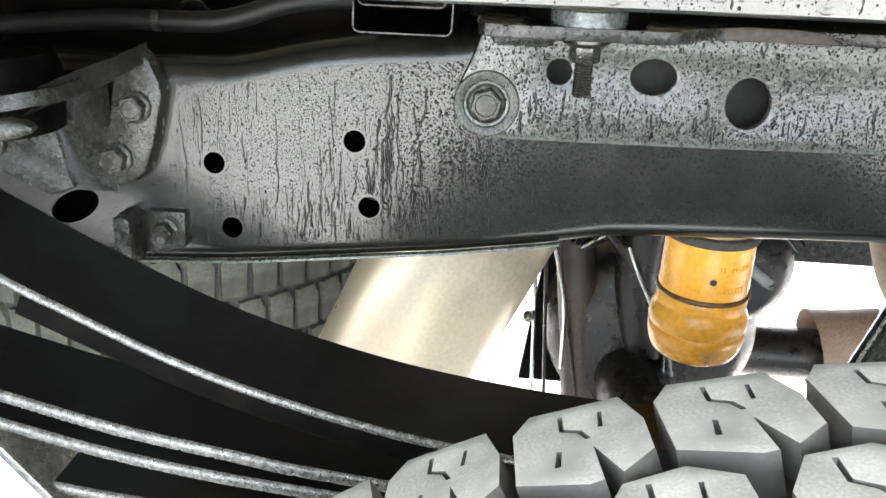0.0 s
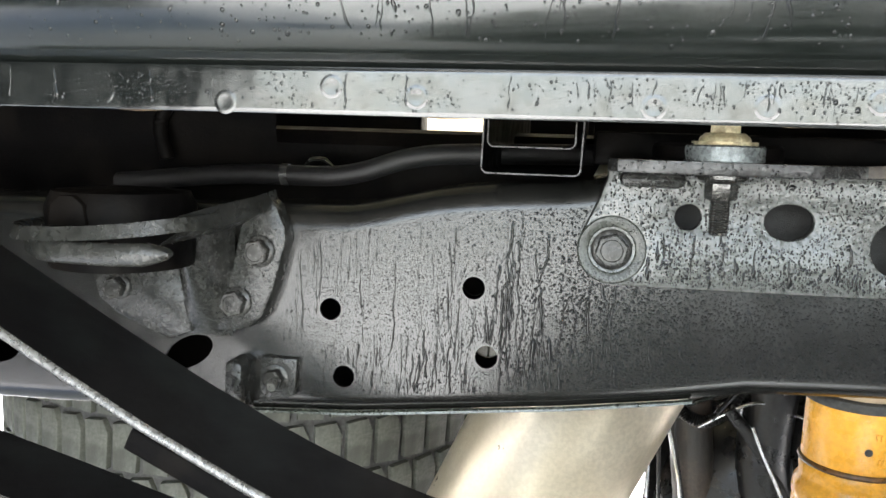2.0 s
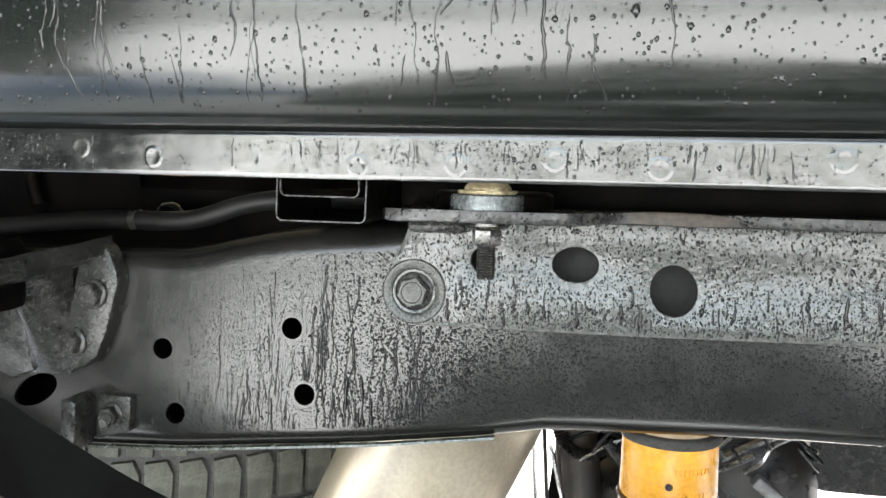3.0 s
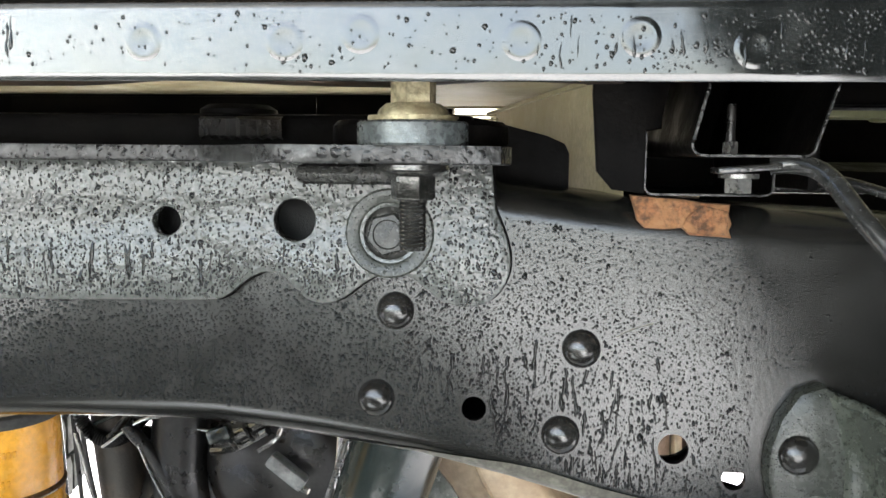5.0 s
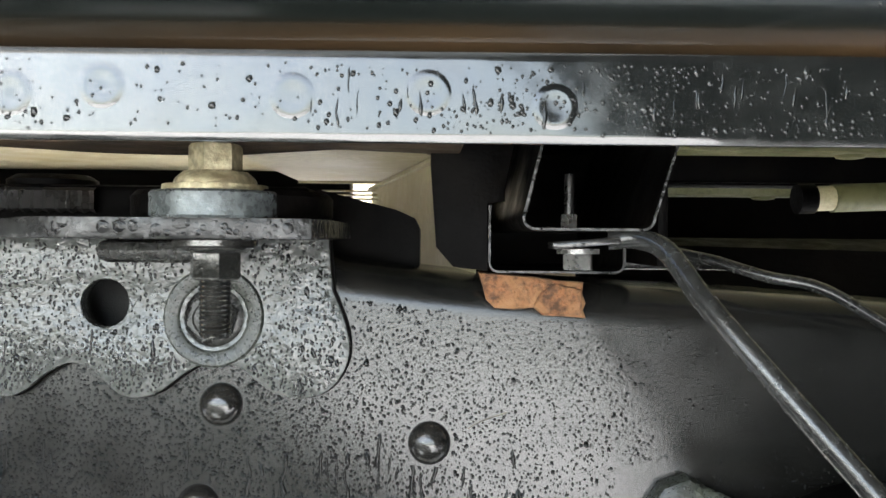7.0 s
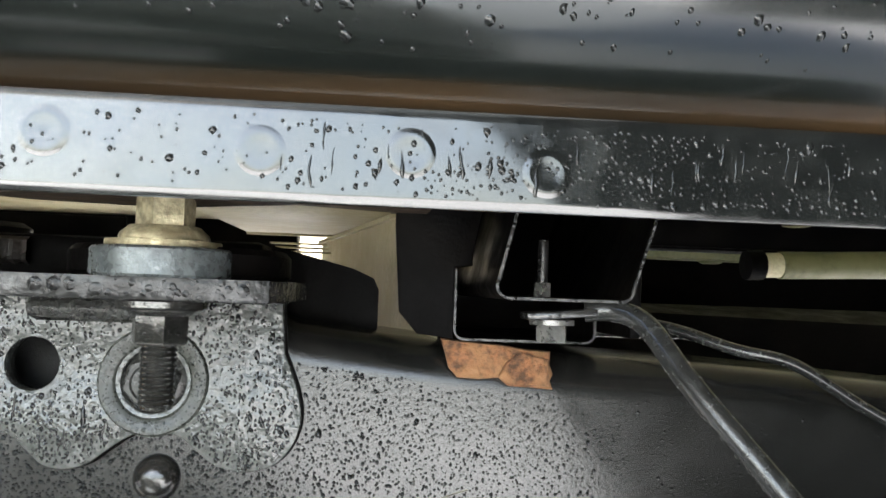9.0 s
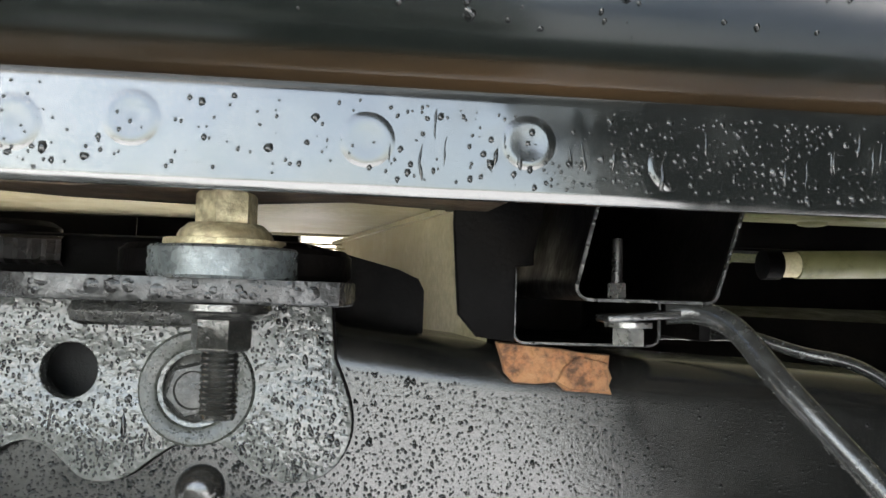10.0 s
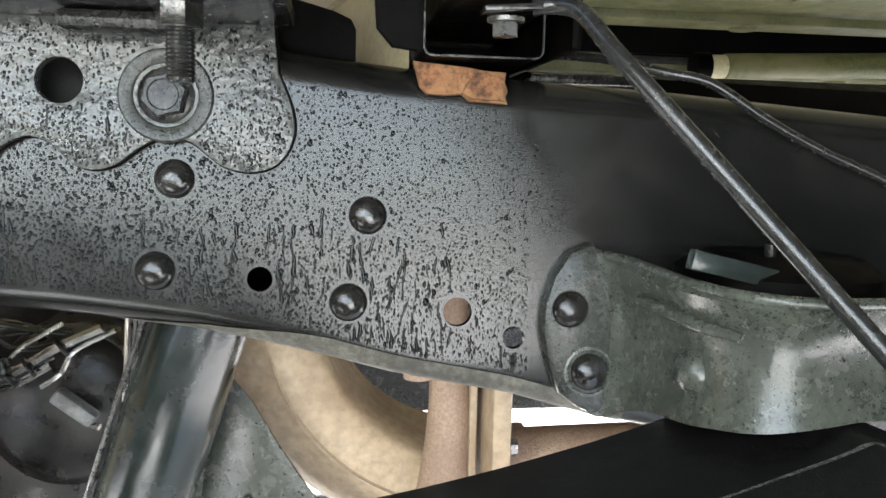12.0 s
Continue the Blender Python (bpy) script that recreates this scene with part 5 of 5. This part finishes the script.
def bead_mesh(rng, places, right, up, out, radius, stretch, flat=0.45):
    """Domes of water: places, the axes of the surface at each, and their radii."""
    n, sides = len(places), 8
    angle = np.linspace(0, 2 * np.pi, sides, endpoint=False)
    rows = []
    for ring, height in ((1.0, -0.08), (0.72, 0.66)):
        wobble = 1 + 0.16 * rng.standard_normal((n, sides))
        a = (radius[:, None] * ring * wobble * np.cos(angle))[..., None] * right[:, None]
        b = (radius[:, None] * stretch[:, None] * ring * wobble * np.sin(angle))[..., None] * up[:, None]
        rows.append(places[:, None] + a + b + (radius * flat * height)[:, None, None] * out[:, None])
    top = places[:, None] + (radius * flat)[:, None, None] * out[:, None]
    verts = np.concatenate(rows + [top], 1).reshape(-1, 3)
    faces = []
    for k in range(n):
        o = k * (2 * sides + 1)
        for i in range(sides):
            j = (i + 1) % sides
            faces.append((o + i, o + j, o + sides + j, o + sides + i))
            faces.append((o + sides + i, o + sides + j, o + 2 * sides))
    return verts.tolist(), faces


def run_mesh(rng, lines, verts, faces):
    """Ridges of water along lines of (place, half width, right, out)."""
    for line in lines:
        o = len(verts)
        for place, w, right, out in line:
            for u, h in ((-1, -0.1), (-0.6, 0.42), (0, 0.62), (0.6, 0.42), (1, -0.1)):
                verts.append(tuple(place[i] + right[i] * u * w + out[i] * h * w for i in range(3)))
        for k in range(len(line) - 1):
            for i in range(4):
                a = o + 5 * k + i
                faces.append((a, a + 1, a + 6, a + 5))
    return verts, faces


def wander(rng, x, z, length, width, step=0.0022, drift=0.00028):
    """A run of water that wanders downwards and swells at its foot."""
    pts, lean, w = [], 0.0, width
    n = max(3, int(length / step))
    for k in range(n + 1):
        pts.append((x, z, w * (0.35 if k in (0, n) else 1.0) * (1.25 if n - 3 < k < n else 1.0)))
        lean = 0.5 * lean + rng.normal(0, drift)
        x, z = x + lean, z - step
        w = min(1.5 * width, max(0.5 * width, w * math.exp(rng.normal(0, 0.32))))
    return pts


def water(label, verts, faces):
    mesh = bpy.data.meshes.new("water_beads")
    mesh.from_pydata(verts, [], faces)
    mesh.shade_smooth()
    mesh.materials.append(WATER)
    return tagged(new("water_beads", mesh), label, "water drops", kind="stuff")


def flat_water(seed, label, y, places, radius, stretch, runs, flat=0.45):
    rng = np.random.default_rng(seed)
    n = len(places)
    p = np.column_stack([places[:, 0], np.full(n, y), places[:, 1]])
    axes = [np.tile(v, (n, 1)) for v in ((1.0, 0, 0), (0, 0, 1.0), (0, -1.0, 0))]
    verts, faces = bead_mesh(rng, p, *axes, radius, stretch, flat)
    lines = [[((x, y, z), w, (1, 0, 0), (0, -1, 0)) for x, z, w in run] for run in runs]
    return water(label, *run_mesh(rng, lines, verts, faces))


DRY = [(-0.150, 0.7355, 0.009), (-0.139, 0.690, 0.009), (-0.0525, 0.756, 0.009), (-0.042, 0.711, 0.009), (0.488, 0.719, 0.0075), (0.5835, 0.703, 0.0087), (0.612, 0.690, 0.007), (-0.253, 0.698, 0.021),
       (0.449, 0.766, 0.0108), (0.440, 0.723, 0.0108), (0.539, 0.750, 0.0108), (0.530, 0.708, 0.0108), (-0.185, 0.687, 0.024)]
PLATE_DRY = [(0.0795, 0.8095, 0.0095), (0.1385, 0.809, 0.016), (0.199, 0.7955, 0.0175), (0.336, 0.808, 0.0085), (0.400, 0.8095, 0.0117), (0.0345, 0.787, 0.0225), (0.4465, 0.804, 0.0225)]
FEET = [[(-0.33, 0.83), (-0.172, 0.83), (-0.176, 0.74), (-0.20, 0.712), (-0.25, 0.70), (-0.33, 0.72)], [(0.62, 0.74), (0.66, 0.745), (0.66, 0.64), (0.618, 0.64)], [(0.555, 0.83), (0.61, 0.83), (0.61, 0.803), (0.555, 0.803)]]


def clear(x, z, holes, polys, margin=0.0):
    ok = np.ones(len(x), bool)
    for a, b, r in holes:
        ok &= (x - a) ** 2 + (z - b) ** 2 > (r + margin) ** 2
    for poly in polys:
        ok &= ~inside(poly, x, z)
    return ok


def rail_water():
    rng = np.random.default_rng(21)
    around = inset(ccw(DOUBLER), -0.0015)

    def web(x, z):
        low = np.interp(x, [a for a, b in RAIL_BOT], [b for a, b in RAIL_BOT]) + 0.0125
        high = np.interp(x, [a for a, b in RAIL_TOP], [b for a, b in RAIL_TOP]) - 0.0165
        return (z > low) & (z < high) & clear(x, z, DRY, FEET + [around])

    def thick(x, z):
        along = np.interp(x, (-0.30, -0.20, -0.06, 0.0, 0.04, 0.30, 0.47, 0.56, 0.60, 0.64, 0.74, 0.80), (0.2, 0.6, 0.7, 0.8, 0.95, 1.0, 0.6, 0.45, 0.4, 0.2, 0.12, 0.2))
        return along * web(x, z)
    places = scatter(rng, -0.30, 0.82, 0.60, 0.83, 300000, thick, 0.0016)
    x, z = places[:, 0], places[:, 1]
    big = np.interp(x, (-0.2, -0.05, 0.05, 0.45, 0.6, 0.8), (0.0003, 0.00036, 0.0006, 0.00048, 0.00037, 0.0003))
    radius = big * np.exp(rng.normal(0, 0.33, len(x)))
    low = np.clip((0.745 - z) / 0.05, 0, 1) * (x > 0.03)
    stretch = 1 + rng.random(len(x)) * (0.35 + 1.5 * low)
    runs = []

    def add(count, x0, x1, z0, z1, l0, l1, w0, w1, drift=0.00028):
        for a, b in zip(rng.uniform(x0, x1, count), rng.uniform(z0, z1, count)):
            run = wander(rng, a, b, rng.uniform(l0, l1), rng.uniform(w0, w1), drift=drift)
            ok = web(np.array([q[0] for q in run]), np.array([q[1] for q in run]))
            first = int(np.argmax(ok))
            end = first + (int(np.argmin(ok[first:])) if not ok[first:].all() else len(run) - first)
            if end - first > 3:
                runs.append(run[first:end])
    add(46, -0.19, -0.03, 0.72, 0.80, 0.02, 0.06, 0.0002, 0.0004, 0.0002)
    add(26, -0.085, 0.0, 0.71, 0.755, 0.02, 0.07, 0.0003, 0.0006, 0.0004)
    add(24, -0.045, 0.045, 0.755, 0.815, 0.07, 0.14, 0.0004, 0.00085, 0.00045)
    add(12, -0.02, 0.045, 0.70, 0.73, 0.03, 0.06, 0.0008, 0.0013, 0.0003)
    add(60, -0.18, -0.04, 0.68, 0.715, 0.012, 0.03, 0.0003, 0.0006)
    add(200, 0.03, 0.47, 0.69, 0.755, 0.006, 0.025, 0.0004, 0.0008, 0.0004)
    add(90, 0.42, 0.58, 0.68, 0.755, 0.006, 0.025, 0.0004, 0.0008, 0.0004)
    add(40, 0.53, 0.62, 0.66, 0.70, 0.008, 0.02, 0.0005, 0.0008)
    return flat_water(22, "beads and runs of rain water on the black frame rail", RAIL_Y, places, radius, stretch, runs, 0.7)


def plate_water():
    rng = np.random.default_rng(31)
    within = inset(ccw(DOUBLER), 0.002)

    def thick(x, z):
        return (0.12 + 0.3 * np.clip((0.80 - z) / 0.03, 0, 1)) * (inside(within, x, z) & (z < 0.836) & clear(x, z, PLATE_DRY, []))
    places = scatter(rng, 0.01, 0.51, 0.76, 0.838, 90000, thick, 0.0015)
    radius = 0.00042 * np.exp(rng.normal(0, 0.4, len(places)))
    stretch = 1 + 0.8 * rng.random(len(places))
    runs = []
    for a, b in zip(rng.uniform(0.05, 0.49, 90), rng.uniform(0.775, 0.80, 90)):
        run = wander(rng, a, b, rng.uniform(0.006, 0.02), rng.uniform(0.0005, 0.0009))
        if (thick(np.array([q[0] for q in run]), np.array([q[1] for q in run])) > 0).all():
            runs.append(run)
    return flat_water(32, "dense beads of rain water on the bracket plate", 0.529, places, radius, stretch, runs, 0.34)


def lip_water():
    rng = np.random.default_rng(41)

    def thick(x, z):
        patch = np.array([noise.noise((a * 28, b * 60, 3.0)) for a, b in zip(x, z)])
        return np.interp(x, (-0.35, -0.1, 0.1, 0.3, 0.45, 0.50, 0.58, 0.66, 0.8), (0.1, 0.14, 0.3, 0.3, 0.12, 0.3, 0.7, 0.4, 0.12)) * (0.4 + 1.6 * (patch > 0.08))
    places = scatter(rng, -0.4, 0.9, 0.8635, 0.8800, 15000, thick, 0.0014)
    radius = 0.00034 * np.exp(rng.normal(0, 0.4, len(places)))
    stretch = 1 + 0.5 * rng.random(len(places))
    runs = [wander(rng, a, rng.uniform(0.877, 0.8802), rng.uniform(0.007, 0.0135), rng.uniform(0.0002, 0.0004), 0.0011, 0.0002) for a in rng.uniform(0.0, 0.36, 46)]
    runs += [wander(rng, a, 0.8802, 0.0155, rng.uniform(0.0003, 0.0005), 0.0012, 0.00016) for a in rng.uniform(-0.34, 0.0, 9)]
    runs += [wander(rng, a, rng.uniform(0.870, 0.879), rng.uniform(0.004, 0.008), rng.uniform(0.0002, 0.0004), 0.0012, 0.00016) for a in rng.uniform(0.5, 0.64, 26)]
    return flat_water(42, "beads and runs of rain water on the welded lip", 0.377, places, radius, stretch, runs)


def panel_water(prof):
    """Beads and a few runs on the curved wheelhouse panel; prof: its (y, z) section from the lip upwards."""
    rng = np.random.default_rng(51)
    pts = np.array(prof)
    seg = np.concatenate([[0], np.cumsum(np.linalg.norm(np.diff(pts, axis=0), axis=1))])

    def at(d):
        y, z = np.interp(d, seg, pts[:, 0]), np.interp(d, seg, pts[:, 1])
        y1, z1 = np.interp(d + 0.002, seg, pts[:, 0]), np.interp(d + 0.002, seg, pts[:, 1])
        t = np.column_stack([np.zeros_like(y), y1 - y, z1 - z])
        t /= np.linalg.norm(t, axis=1)[:, None]
        return y, z, t, np.cross(t, (1.0, 0, 0)) * -1
    places = scatter(rng, -0.6, 1.2, 0.018, 0.30, 60000, lambda x, d: np.interp(x, (-0.6, -0.2, 0.1, 0.4, 1.2), (0.25, 0.3, 0.5, 0.5, 0.3)) * np.interp(d, (0.018, 0.03, 0.2), (0.3, 1, 1)), 0.0031)
    y, z, up, out = at(places[:, 1])
    out *= np.where(out[:, 1:2] > 0, -1, 1)
    n = len(places)
    verts, faces = bead_mesh(rng, np.column_stack([places[:, 0], y, z]), np.tile((1.0, 0, 0), (n, 1)), up, out, 0.00056 * np.exp(rng.normal(0, 0.4, n)), 1 + 0.4 * rng.random(n))
    lines = []
    for x, d, long_ in zip(rng.uniform(-0.1, 0.45, 60), rng.uniform(0.04, 0.12, 60), rng.uniform(0.015, 0.07, 60)):
        run = wander(rng, x, d, min(long_, d - 0.02), rng.uniform(0.0003, 0.0006), 0.002, 0.0004)
        ry, rz, rup, rout = at(np.array([q[1] for q in run]))
        rout *= np.where(rout[:, 1:2] > 0, -1, 1)
        lines.append([((q[0], b, c), q[2], (1, 0, 0), tuple(o)) for q, b, c, o in zip(run, ry, rz, rout)])
    return water("scattered beads of rain water on the wheelhouse panel", *run_mesh(rng, lines, verts, faces))


lean(rail_water())
lean(plate_water())
lip_water()
panel_water(PANEL_SECTION)
